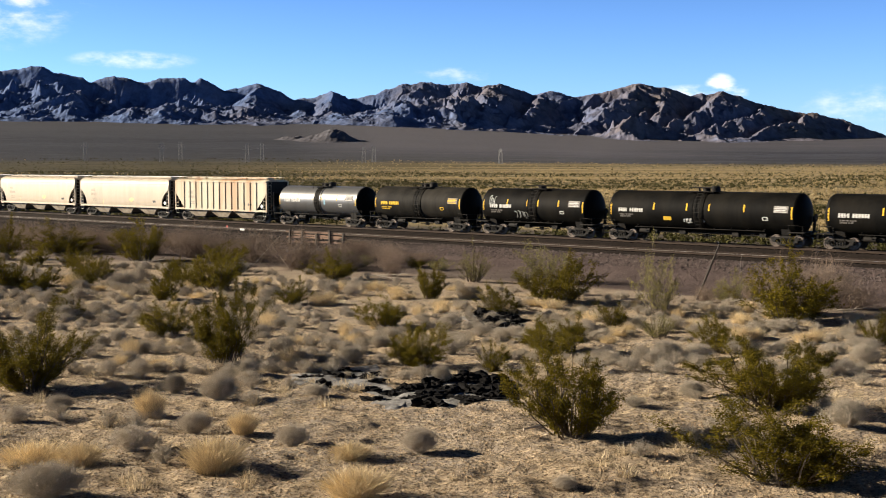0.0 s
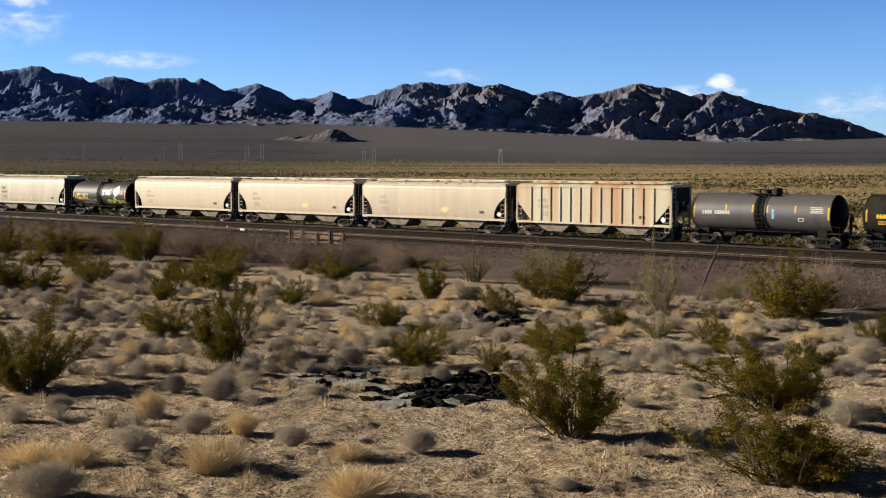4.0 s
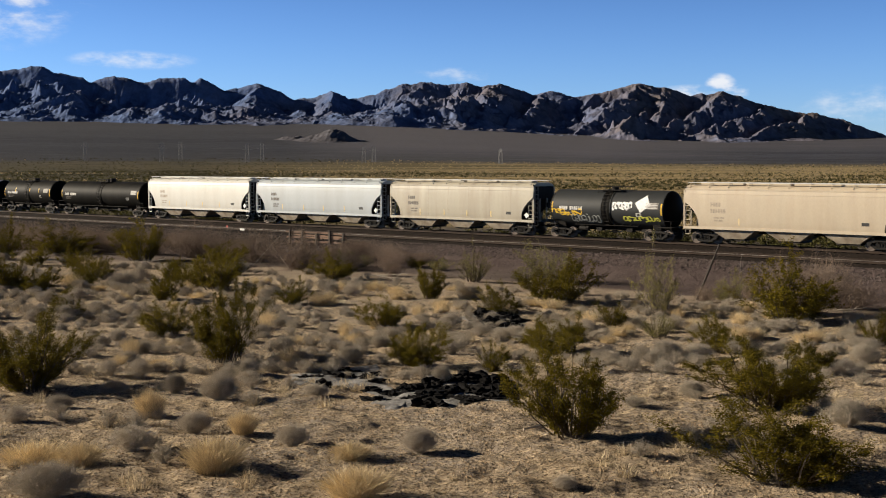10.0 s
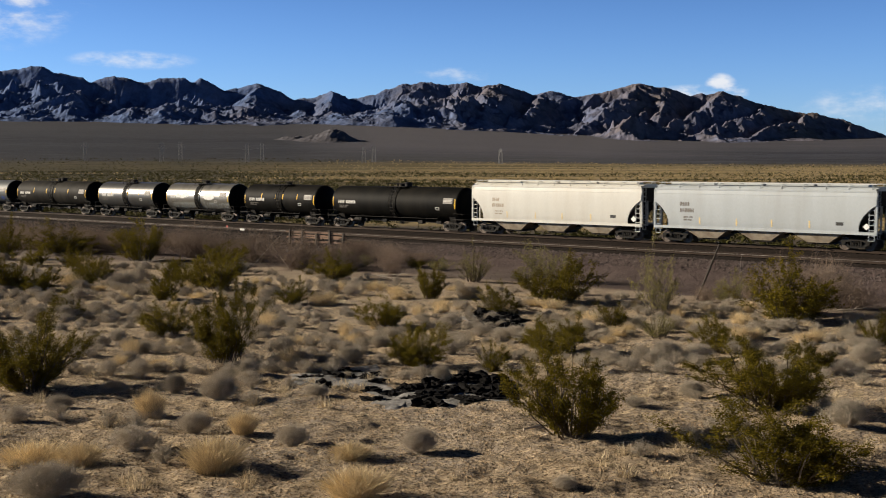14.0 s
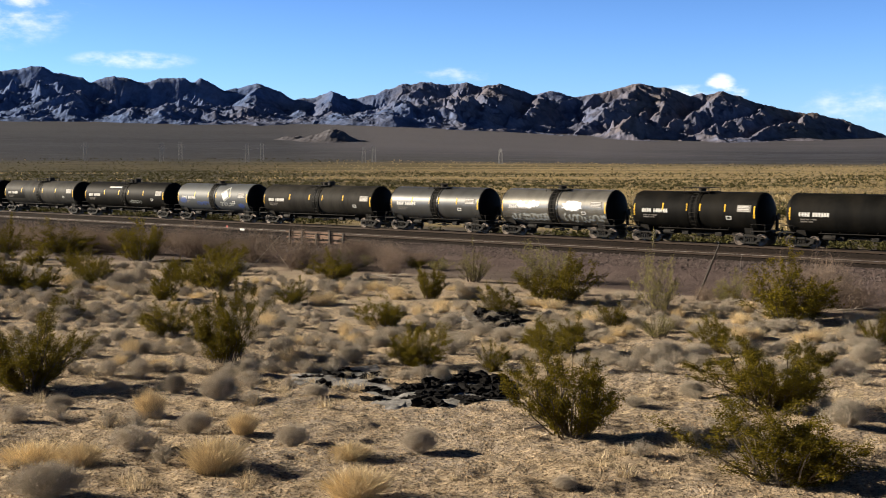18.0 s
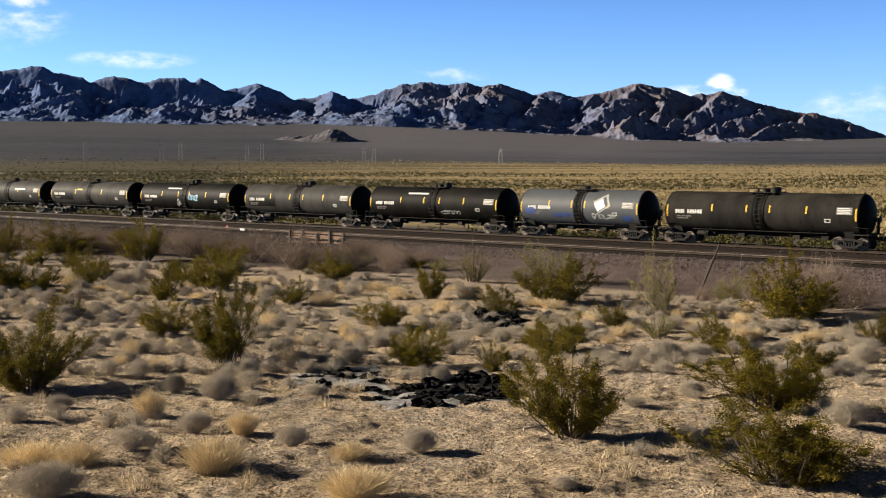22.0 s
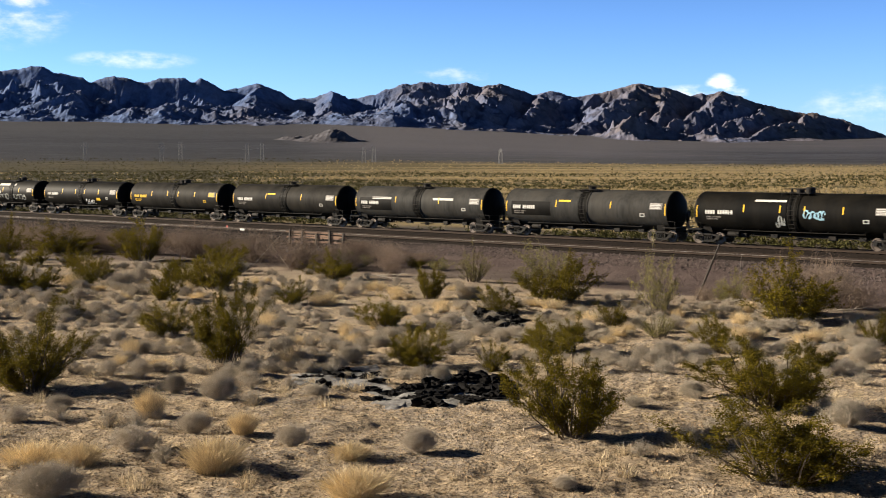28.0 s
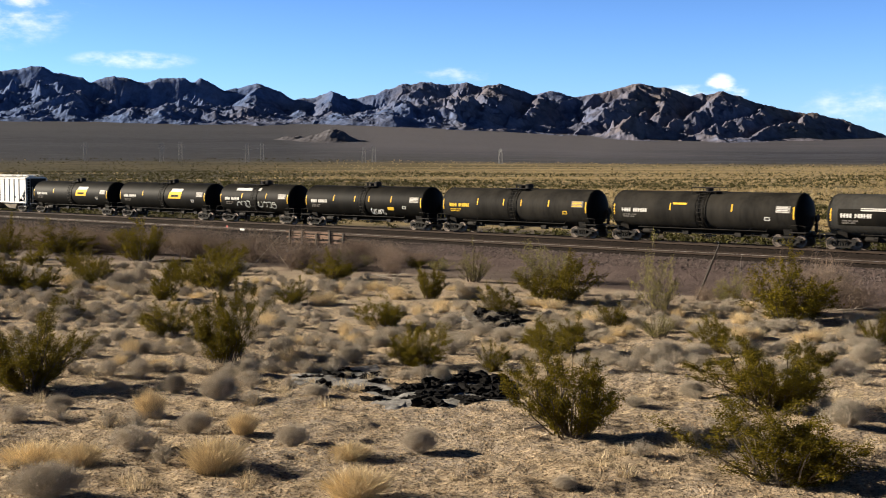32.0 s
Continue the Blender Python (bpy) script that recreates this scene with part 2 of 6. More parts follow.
def step(v, lo, hi):
    t = np.clip((np.asarray(v, float) - lo) / (hi - lo), 0, 1)
    return t * t * (3 - 2 * t)


def ground_z(x, y):
    """Height of the desert floor: a knoll under the camera, the wash, the rail embankment, the plain and the rising fan."""
    x, y = np.asarray(x, float), np.asarray(y, float)
    across = 0.64927 * x + 0.76056 * y
    r = np.hypot(x, y)
    near = 1 - step(across, 60, 71)
    z = near * 1.2 * (1 - step(y, 22, 64))
    knoll = 5.0 / 576 * np.clip(24 - np.hypot(y, 2.0) * np.where(y > 0, 1, 0.8), 0, 24) ** 2 * (1 - step(np.abs(x), 25, 70))
    z = z + knoll * near
    z = z + np.interp(across, (71.5, 76.6, 90.5, 95.0), (0.0, 1.22, 1.36, 0.35))
    z = z + (0.115 * fractal(x / 1.5, y / 1.2, 3, 25) + 0.085 * fractal(x / 0.55, y / 0.45, 2, 28)) * (1 - step(across, 59, 63)) * (1 - step(r, 75, 100)) * step(r, 8, 16)
    z = z + 0.10 * fractal(x / 6, y / 6, 3, 5) * (1 - step(across, 68, 72)) + 0.25 * fractal(x / 25, y / 25, 2, 9) * step(across, 97, 110)
    bearing = x / np.maximum(y, 1e-3 + 0.2 * r)
    rise = 86 - 40 * step(bearing, -0.1, 0.25)
    z = z + rise * np.clip((r - 1250) / 1750, 0, 2) ** 1.2 * step(y / np.maximum(r, 1), 0.1, 0.6)
    return z


def height(x, y):
    return float(ground_z(x, y))


# ---- mesh building ----
class Shape:
    """Gathers vertices and faces of one part."""

    def __init__(self):
        self.v, self.f = [], []

    def add(self, verts, faces):
        k = len(self.v)
        self.v += [tuple(p) for p in verts]
        self.f += [tuple(i + k for i in q) for q in faces]
        return self

    def box(self, x0, x1, y0, y1, z0, z1, c=0.0):
        """A box; c chamfers its upright edges."""
        if c <= 0:
            return self.add([(x, y, z) for z in (z0, z1) for x, y in ((x0, y0), (x1, y0), (x1, y1), (x0, y1))],
                            [(3, 2, 1, 0), (4, 5, 6, 7), (0, 1, 5, 4), (1, 2, 6, 5), (2, 3, 7, 6), (3, 0, 4, 7)])
        ring = [(x0 + c, y0), (x1 - c, y0), (x1, y0 + c), (x1, y1 - c), (x1 - c, y1), (x0 + c, y1), (x0, y1 - c), (x0, y0 + c)]
        return self.prism([(x, y) for x, y in ring], z0, z1)

    def prism(self, ring, z0, z1):
        n = len(ring)
        self.add([(x, y, z0) for x, y in ring] + [(x, y, z1) for x, y in ring],
                 [tuple(range(n - 1, -1, -1)), tuple(range(n, 2 * n))] + [(i, (i + 1) % n, n + (i + 1) % n, n + i) for i in range(n)])
        return self

    def slab(self, ring, y0, y1):
        """A plate cut to an outline in x and z, from y0 to y1."""
        n = len(ring)
        self.add([(x, y0, z) for x, z in ring] + [(x, y1, z) for x, z in ring],
                 [tuple(range(n)), tuple(range(2 * n - 1, n - 1, -1))] + [(i, n + i, n + (i + 1) % n, (i + 1) % n) for i in range(n)])
        return self

    def tube(self, a, b, r, r2=None, n=6, caps=True):
        a, b = Vector(a), Vector(b)
        r2 = r if r2 is None else r2
        w = (b - a).normalized()
        u = w.orthogonal().normalized()
        t = w.cross(u)
        ring = [(math.cos(2 * math.pi * i / n), math.sin(2 * math.pi * i / n)) for i in range(n)]
        vs = [a + (u * c + t * s) * r for c, s in ring] + [b + (u * c + t * s) * r2 for c, s in ring]
        fs = [(i, (i + 1) % n, n + (i + 1) % n, n + i) for i in range(n)]
        if caps:
            fs += [tuple(range(n - 1, -1, -1)), tuple(range(n, 2 * n))]
        return self.add(vs, fs)

    def bar(self, points, r, n=5):
        for a, b in zip(points, points[1:]):
            self.tube(a, b, r, n=n)
        return self

    def lathe(self, profile, origin, axis="x", n=32):
        """profile: (place along the axis, radius); turned about the axis through origin."""
        ox, oy, oz = origin
        vs, fs = [], []
        for s, r in profile:
            for i in range(n):
                a = 2 * math.pi * i / n
                c, q = r * math.cos(a), r * math.sin(a)
                vs.append((ox + s, oy + c, oz + q) if axis == "x" else ((ox + q, oy + s, oz + c) if axis == "y" else (ox + c, oy + q, oz + s)))
        for k in range(len(profile) - 1):
            for i in range(n):
                j = (i + 1) % n
                fs.append((k * n + i, k * n + j, (k + 1) * n + j, (k + 1) * n + i))
        fs += [tuple(range(n - 1, -1, -1)), tuple((len(profile) - 1) * n + i for i in range(n))]
        return self.add(vs, fs)

    def sweep(self, points, radii, n=6):
        """One unbroken round limb through the points."""
        pts = [Vector(p) for p in points]
        vs, fs = [], []
        for k, p in enumerate(pts):
            w = (pts[min(k + 1, len(pts) - 1)] - pts[max(k - 1, 0)]).normalized()
            u = w.cross(Vector((0.3, 0.9, 0.31))).normalized()
            t = w.cross(u)
            vs += [p + (u * math.cos(6.2832 * i / n) + t * math.sin(6.2832 * i / n)) * radii[k] for i in range(n)]
        for k in range(len(pts) - 1):
            fs += [(k * n + i, k * n + (i + 1) % n, (k + 1) * n + (i + 1) % n, (k + 1) * n + i) for i in range(n)]
        fs += [tuple(range(n - 1, -1, -1)), tuple((len(pts) - 1) * n + i for i in range(n))]
        return self.add(vs, fs)

    def frustum(self, low, high):
        """Between two flat rectangles (x0, x1, y0, y1, z)."""
        vs = [(x, y, r[4]) for r in (low, high) for x, y in ((r[0], r[2]), (r[1], r[2]), (r[1], r[3]), (r[0], r[3]))]
        return self.add(vs, [(3, 2, 1, 0), (4, 5, 6, 7), (0, 1, 5, 4), (1, 2, 6, 5), (2, 3, 7, 6), (3, 0, 4, 7)])

    def mesh(self, name, angle=35):
        me = bpy.data.meshes.new(name)
        me.from_pydata(self.v, [], self.f)
        me.polygons.foreach_set("use_smooth", [True] * len(me.polygons))
        me.set_sharp_from_angle(angle=radians(angle))
        me.update()
        return me


def array_mesh(name, verts, tris, smooth=False):
    me = bpy.data.meshes.new(name)
    verts, tris = np.asarray(verts, np.float32), np.asarray(tris, np.int32)
    k = tris.shape[1]
    me.vertices.add(len(verts))
    me.vertices.foreach_set("co", verts.ravel())
    me.loops.add(tris.size)
    me.loops.foreach_set("vertex_index", tris.ravel())
    me.polygons.add(len(tris))
    me.polygons.foreach_set("loop_start", np.arange(0, tris.size, k, dtype=np.int32))
    me.polygons.foreach_set("use_smooth", np.full(len(tris), smooth))
    me.update(calc_edges=True)
    return me


def part(name, shape, material_name, parent=None, label="", at=None):
    """Links a shape, or a finished mesh, as ONE mesh object under a thing or a part."""
    me = shape if isinstance(shape, bpy.types.Mesh) else shape.mesh(name)
    if not me.materials:
        me.materials.append(MAT[material_name])
    ob = new(name, me)
    if parent is not None:
        ob.parent = parent
    if at is not None:
        ob.matrix_basis = at
    if label:
        tagged(ob, label)
    return ob


def thing(name, label, category, m=None, group="", kind=""):
    ob = new(name)
    ob.empty_display_size = 0.2
    if m is not None:
        ob.matrix_basis = m
    return tagged(ob, label, category, group, kind)


# ---- ground ----
def ground_material():
    m = bpy.data.materials.new("desert_floor")
    m.use_nodes = True
    nt = m.node_tree
    N, link = nt.nodes.new, nt.links.new
    b = nt.nodes["Principled BSDF"]
    b.inputs["Roughness"].default_value = 0.95
    b.inputs["Specular IOR Level"].default_value = 0.05
    tc = N("ShaderNodeTexCoord")
    P = tc.outputs["Object"]

    def noise_at(s, detail=5, rough=0.55, stretch=None):
        n = N("ShaderNodeTexNoise")
        n.inputs["Scale"].default_value, n.inputs["Detail"].default_value, n.inputs["Roughness"].default_value = s, detail, rough
        src = P
        if stretch:
            mp = N("ShaderNodeMapping"); mp.inputs["Scale"].default_value = stretch
            link(P, mp.inputs["Vector"]); src = mp.outputs["Vector"]
        link(src, n.inputs["Vector"])
        return n.outputs["Fac"]

    def ranged(src, a, c, lo=0.0, hi=1.0):
        r = N("ShaderNodeMapRange")
        for k, v in (("From Min", a), ("From Max", c), ("To Min", lo), ("To Max", hi)):
            r.inputs[k].default_value = v
        link(src, r.inputs["Value"])
        return r.outputs[0]

    def mixed(fac, a, c):
        k = N("ShaderNodeMix"); k.data_type = "RGBA"
        link(fac, k.inputs["Factor"])
        for side, v in (("A", a), ("B", c)):
            if isinstance(v, tuple):
                k.inputs[side].default_value = (*v, 1)
            else:
                link(v, k.inputs[side])
        return k.outputs["Result"]

    def maths(op, a, c):
        k = N("ShaderNodeMath"); k.operation = op
        for i, v in enumerate((a, c)):
            if isinstance(v, (int, float)):
                k.inputs[i].default_value = v
            else:
                link(v, k.inputs[i])
        return k.outputs[0]
    dot = N("ShaderNodeVectorMath"); dot.operation = "DOT_PRODUCT"; dot.inputs[1].default_value = (0.64927, 0.76056, 0)
    link(P, dot.inputs[0])
    across = dot.outputs["Value"]
    ln = N("ShaderNodeVectorMath"); ln.operation = "LENGTH"; link(P, ln.inputs[0])
    far = ln.outputs["Value"]
    along = N("ShaderNodeVectorMath"); along.operation = "DOT_PRODUCT"; along.inputs[1].default_value = (-0.76056, 0.64927, 0)
    link(P, along.inputs[0])
    bend = maths("MULTIPLY", maths("MAXIMUM", maths("SUBTRACT", along.outputs["Value"], 62.0), 0.0), 0.27)
    wob = maths("ADD", maths("ADD", across, bend), maths("MULTIPLY", maths("SUBTRACT", noise_at(0.15), 0.5), 3.0))
    sand = mixed(ranged(noise_at(0.35, 6), 0.38, 0.62), (0.300, 0.233, 0.158), (0.268, 0.225, 0.180))
    sand = mixed(ranged(noise_at(5.0, 5), 0.45, 0.66, 0, 0.8), sand, (0.54, 0.42, 0.275))
    sand = mixed(ranged(noise_at(14.0, 4), 0.50, 0.64, 0, 0.85), sand, (0.055, 0.042, 0.032))
    wash = mixed(ranged(noise_at(0.5, 5), 0.4, 0.6), (0.290, 0.233, 0.172), (0.229, 0.180, 0.136))
    dirt = mixed(ranged(noise_at(0.4, 6), 0.35, 0.65), (0.064, 0.047, 0.044), (0.092, 0.070, 0.065))
    dirt = mixed(ranged(noise_at(9.0, 4), 0.5, 0.7, 0, 0.6), dirt, (0.150, 0.119, 0.110))
    plain = mixed(ranged(noise_at(0.07, 6), 0.35, 0.65), (0.167, 0.132, 0.069), (0.132, 0.107, 0.058))
    plain = mixed(ranged(noise_at(1.0, 4, 0.55, (0.004, 0.030, 1.0)), 0.50, 0.60), plain, (0.317, 0.242, 0.128))
    plain = mixed(ranged(noise_at(1.0, 5, 0.6, (0.0011, 0.0075, 1.0)), 0.47, 0.58, 0, 0.75), plain, (0.290, 0.225, 0.122))
    plain = mixed(ranged(noise_at(1.0, 5, 0.6, (0.0014, 0.0095, 1.0)), 0.50, 0.40, 0, 0.75), plain, (0.052, 0.048, 0.022))
    # denser, darker growth away to the left and in a belt before the fan
    sepx = N("ShaderNodeSeparateXYZ"); link(P, sepx.inputs[0])
    slant = maths("DIVIDE", sepx.outputs["X"], maths("MAXIMUM", far, 1.0))
    depth = maths("ADD", far, maths("MULTIPLY", maths("SUBTRACT", noise_at(1.0, 5, 0.6, (0.0025, 0.002, 1.0)), 0.5), 700.0))
    # the fan's dark blue-grey holds distance haze and cloud shade in its colour
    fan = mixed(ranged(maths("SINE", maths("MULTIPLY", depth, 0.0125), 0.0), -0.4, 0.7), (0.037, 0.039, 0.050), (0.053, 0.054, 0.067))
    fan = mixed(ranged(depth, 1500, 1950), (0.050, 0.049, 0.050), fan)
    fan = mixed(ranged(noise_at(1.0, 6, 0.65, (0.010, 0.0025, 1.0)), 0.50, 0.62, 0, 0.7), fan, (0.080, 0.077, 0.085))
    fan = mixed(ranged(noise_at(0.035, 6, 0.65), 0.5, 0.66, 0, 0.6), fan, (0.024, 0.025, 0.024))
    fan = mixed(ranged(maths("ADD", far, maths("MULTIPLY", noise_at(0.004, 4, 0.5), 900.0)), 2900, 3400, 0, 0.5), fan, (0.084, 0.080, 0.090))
    fan = mixed(ranged(slant, 0.1, -0.2, 0, 0.5), fan, (0.030, 0.033, 0.039))
    pale = maths("MULTIPLY", ranged(slant, -0.13, -0.05), ranged(slant, 0.24, 0.12))
    fan = mixed(maths("MULTIPLY", pale, ranged(depth, 1500, 2200, 0, 0.75)), fan, (0.102, 0.097, 0.108))
    col = mixed(ranged(wob, 59.3, 60.6), sand, wash)
    skirt = maths("MULTIPLY", ranged(along.outputs["Value"], 40, 56), ranged(wob, 73.0, 69.5))
    dirt = mixed(maths("MULTIPLY", skirt, ranged(noise_at(0.3, 5), 0.35, 0.6, 0.25, 0.9)), dirt, (0.150, 0.122, 0.104))
    col = mixed(ranged(wob, 65.0, 66.2), col, dirt)
    # track bed: brown gravel with its stones' self-shadowing mixed into the tone
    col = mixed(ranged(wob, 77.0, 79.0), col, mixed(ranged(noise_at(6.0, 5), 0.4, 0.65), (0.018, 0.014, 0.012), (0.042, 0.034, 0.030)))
    col = mixed(ranged(across, 92.5, 95.0), col, (0.088, 0.075, 0.060))
    plain = mixed(ranged(slant, 0.10, -0.20, 0, 0.85), plain, (0.040, 0.037, 0.023))
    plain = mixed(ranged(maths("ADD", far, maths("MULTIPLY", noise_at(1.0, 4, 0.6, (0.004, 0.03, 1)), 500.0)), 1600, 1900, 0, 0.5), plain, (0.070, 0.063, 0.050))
    col = mixed(ranged(wob, 116, 121), col, plain)
    farw = maths("ADD", far, maths("MULTIPLY", maths("SUBTRACT", noise_at(0.008, 4, 0.5, (0.3, 1, 1)), 0.5), 300.0))
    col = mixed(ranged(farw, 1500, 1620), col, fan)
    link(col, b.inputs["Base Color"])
    bp = N("ShaderNodeBump"); bp.inputs["Strength"].default_value = 1.0; bp.inputs["Distance"].default_value = 0.19
    link(maths("ADD", noise_at(7.0, 6, 0.65), maths("MULTIPLY", noise_at(1.3, 4), 1.5)), bp.inputs["Height"])
    link(bp.outputs["Normal"], b.inputs["Normal"])
    return m


def build_ground():
    front = np.linspace(-23, 23, 420)
    back = np.concatenate([np.linspace(27, 333, 80)])
    az = np.radians(np.concatenate([front, back]))
    radii = np.concatenate([[0.05, 0.6, 1.2, 2, 3, 4, 5, 6, 7.5, 9, 11, 13], np.linspace(16, 70, 330), np.linspace(70.8, 130, 74), np.geomspace(134, 4850, 110)])
    A, R = np.meshgrid(az, radii)
    X, Y = R * np.sin(A), R * np.cos(A)
    Z = ground_z(X, Y)
    verts = np.stack([X.ravel(), Y.ravel(), Z.ravel()], 1)
    nr, na = len(radii), len(az)
    i, j = np.meshgrid(np.arange(nr - 1), np.arange(na), indexing="ij")
    j2 = (j + 1) % na
    quads = np.stack([(i * na + j).ravel(), ((i + 1) * na + j).ravel(), ((i + 1) * na + j2).ravel(), (i * na + j2).ravel()], 1)
    quads = quads[:, ::-1]
    me = array_mesh("ground", verts, quads, True)
    cap = bmesh.new(); cap.from_mesh(me)
    cap.verts.ensure_lookup_table()
    ring = [cap.verts[k] for k in range(na)]
    try:
        cap.faces.new(ring)
    except ValueError:
        pass
    cap.to_mesh(me); cap.free()
    me.materials.append(ground_material())
    ob = new("ground", me)
    tagged(ob, "sandy desert floor with gravelly patches and a rising fan", "ground", kind="structure")


build_ground()


# ---- mountains ----
PX = 2183.6      # one radian of bearing in the unit used for the peaks below


def mountain_material():
    """Rock painted haze-blue to the left, warmer brown to the right, mixed in patches."""
    m = bpy.data.materials.new("hazed_rock")
    m.use_nodes = True
    nt = m.node_tree
    N, link = nt.nodes.new, nt.links.new
    b = nt.nodes["Principled BSDF"]
    b.inputs["Roughness"].default_value, b.inputs["Specular IOR Level"].default_value = 0.95, 0.1
    tc = N("ShaderNodeTexCoord")

    def noise_at(s, detail):
        n = N("ShaderNodeTexNoise")
        n.inputs["Scale"].default_value, n.inputs["Detail"].default_value, n.inputs["Roughness"].default_value = s, detail, 0.65
        link(tc.outputs["Object"], n.inputs["Vector"])
        return n.outputs["Fac"]

    def ranged(src, lo, hi, p, q):
        r = N("ShaderNodeMapRange")
        for k, v in (("From Min", lo), ("From Max", hi), ("To Min", p), ("To Max", q)):
            r.inputs[k].default_value = v
        link(src, r.inputs["Value"])
        return r.outputs[0]
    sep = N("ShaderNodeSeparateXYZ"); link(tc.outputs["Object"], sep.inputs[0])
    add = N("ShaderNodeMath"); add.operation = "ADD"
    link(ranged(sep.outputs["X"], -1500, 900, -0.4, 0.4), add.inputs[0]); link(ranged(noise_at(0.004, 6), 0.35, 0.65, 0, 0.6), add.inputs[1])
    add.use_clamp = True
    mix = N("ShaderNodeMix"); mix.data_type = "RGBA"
    # A's blue is aerial haze put into the base colour, B is the rock
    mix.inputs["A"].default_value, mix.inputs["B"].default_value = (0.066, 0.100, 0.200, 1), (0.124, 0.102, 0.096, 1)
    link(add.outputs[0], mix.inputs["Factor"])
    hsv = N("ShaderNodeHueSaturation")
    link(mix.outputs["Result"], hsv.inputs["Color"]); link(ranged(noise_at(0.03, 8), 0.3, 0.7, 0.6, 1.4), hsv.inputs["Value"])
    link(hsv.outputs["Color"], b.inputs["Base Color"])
    bp = N("ShaderNodeBump"); bp.inputs["Strength"].default_value = 0.6; bp.inputs["Distance"].default_value = 9.0
    link(noise_at(0.035, 6), bp.inputs["Height"]); link(bp.outputs["Normal"], b.inputs["Normal"])
    return m


def build_mountains():
    # skyline: bearing unit right of the middle, height unit over the eye's level
    peaks = [(-1000, 158), (-850, 160), (-784, 166), (-760, 163), (-722, 173), (-704, 171), (-684, 160), (-636, 153), (-622, 144), (-579, 156), (-540, 147), (-520, 144), (-494, 152), (-454, 150), (-438, 143),
             (-426, 150), (-384, 130), (-324, 141), (-290, 127), (-264, 114), (-224, 118), (-194, 129), (-164, 115), (-119, 122), (-74, 140), (-34, 143), (8, 138), (42, 143), (66, 134), (101, 141), (136, 128),
             (156, 122), (186, 127), (236, 118), (301, 132), (344, 140), (396, 135), (436, 119), (491, 128), (566, 104), (616, 90), (656, 90), (726, 70), (790, 48), (900, 28)]
    pu, ph = np.array([p for p, h in peaks], float), np.array([h for p, h in peaks], float)
    RC = 4250.0
    u = np.linspace(-880, 880, 1240)
    R1 = np.concatenate([np.linspace(3120, 4240, 250), np.linspace(4256, 4700, 12)])
    U, R = np.meshgrid(u, R1)
    X, Y = U / PX * R, R.copy()
    base = ground_z(X, Y) - 14
    tops = np.interp(u, pu, ph)
    kernel = np.array([0.1, 0.2, 0.4, 0.2, 0.1])
    tops = np.convolve(np.pad(tops, 2, mode="edge"), kernel, "valid") + 2.2 * fractal(u / 13, u * 0, 3, 71) + 1.0
    broad = np.convolve(np.pad(tops, 20, mode="edge"), np.hanning(43)[1:-1] / np.hanning(43).sum(), "valid")
    E = np.broadcast_to(tops, U.shape)
    west = 1 - step(U, -330, -60)             # the steep western massif
    wx, wy = 60 * fractal(X / 240, Y / 240, 4, 13, 0.6), 60 * fractal(X / 240, Y / 240, 4, 17, 0.6)
    PXX, PYY = X + wx, Y + wy
    # the main wall under the crest, cut by gullies
    drop = np.clip(RC - R, 0, None)
    gully = ridged((PXX + 0.35 * drop) / 150, PYY / 520, 4, 31, 0.55)
    lip = np.exp(-drop / 45)              # the small teeth of the crest die out below it
    wall = 7.9 + RC * (broad + (tops - broad) * lip) / PX - drop * (0.60 + 0.85 * west) + (gully - 0.62) * np.minimum(drop * 0.9, 95)
    wall = np.where(R > RC, 7.9 + R * E / PX - (R - RC) * 0.5, wall)
    # broken foothills before it
    hills = ridged(PXX / 330, PYY / 300, 5, 47, 0.52)
    rise = step(R + 230 * fractal(X / 330, Y / 330, 3, 67), 3200, 4000) ** 0.8
    patch = 0.62 + 0.55 * value_noise(X / 420, Y / 500, 53)
    cap = 7.9 + R * E / PX * 0.92
    foot = base + (cap - base) * rise * np.clip(hills * 1.5 - 0.18, 0, 1.1) * patch * (0.80 - 0.08 * west) * (1 - 0.55 * step(U, 260, 430))
    Z = np.maximum(np.maximum(wall, foot), base)

    def node(uu, rr, e):
        return np.array([uu / PX * rr, rr, 7.9 + e / PX * rr])
    # long spurs that run down from the summits: bearing, distance, height
    spurs = [[(344, 4250, 139), (318, 4080, 112), (262, 3900, 78), (205, 3720, 42), (170, 3560, 14)],
             [(344, 4250, 139), (372, 4090, 108), (380, 3920, 72), (352, 3740, 34)],
             [(491, 4250, 127), (462, 4090, 104), (425, 3960, 84), (392, 3800, 58)],
             [(566, 4250, 103), (548, 4080, 88), (500, 3900, 70), (446, 3740, 50), (400, 3600, 30)],
             [(656, 4250, 89), (632, 4060, 78), (580, 3880, 60), (545, 3700, 36)],
             [(186, 4250, 126), (172, 4080, 100), (120, 3900, 74), (84, 3720, 46)],
             [(101, 4250, 140), (70, 4060, 110), (28, 3880, 76), (-20, 3700, 44)],
             [(-34, 4250, 142), (-70, 4060, 108), (-108, 3880, 72), (-134, 3700, 44)],
             [(-194, 4250, 128), (-222, 4040, 92), (-262, 3860, 66), (-300, 3680, 44)],
             [(-324, 4250, 140), (-352, 4040, 100), (-384, 3850, 78), (-430, 3660, 56)]]
    rough = 0.66 * (1 + 0.25 * fractal(X / 260, Y / 260, 3, 23))
    for line in spurs:
        for p, q in zip(line, line[1:]):
            p, q = node(*p), node(*q)
            dx, dy = q[0] - p[0], q[1] - p[1]
            f = np.clip(((PXX - p[0]) * dx + (PYY - p[1]) * dy) / (dx * dx + dy * dy), 0, 1)
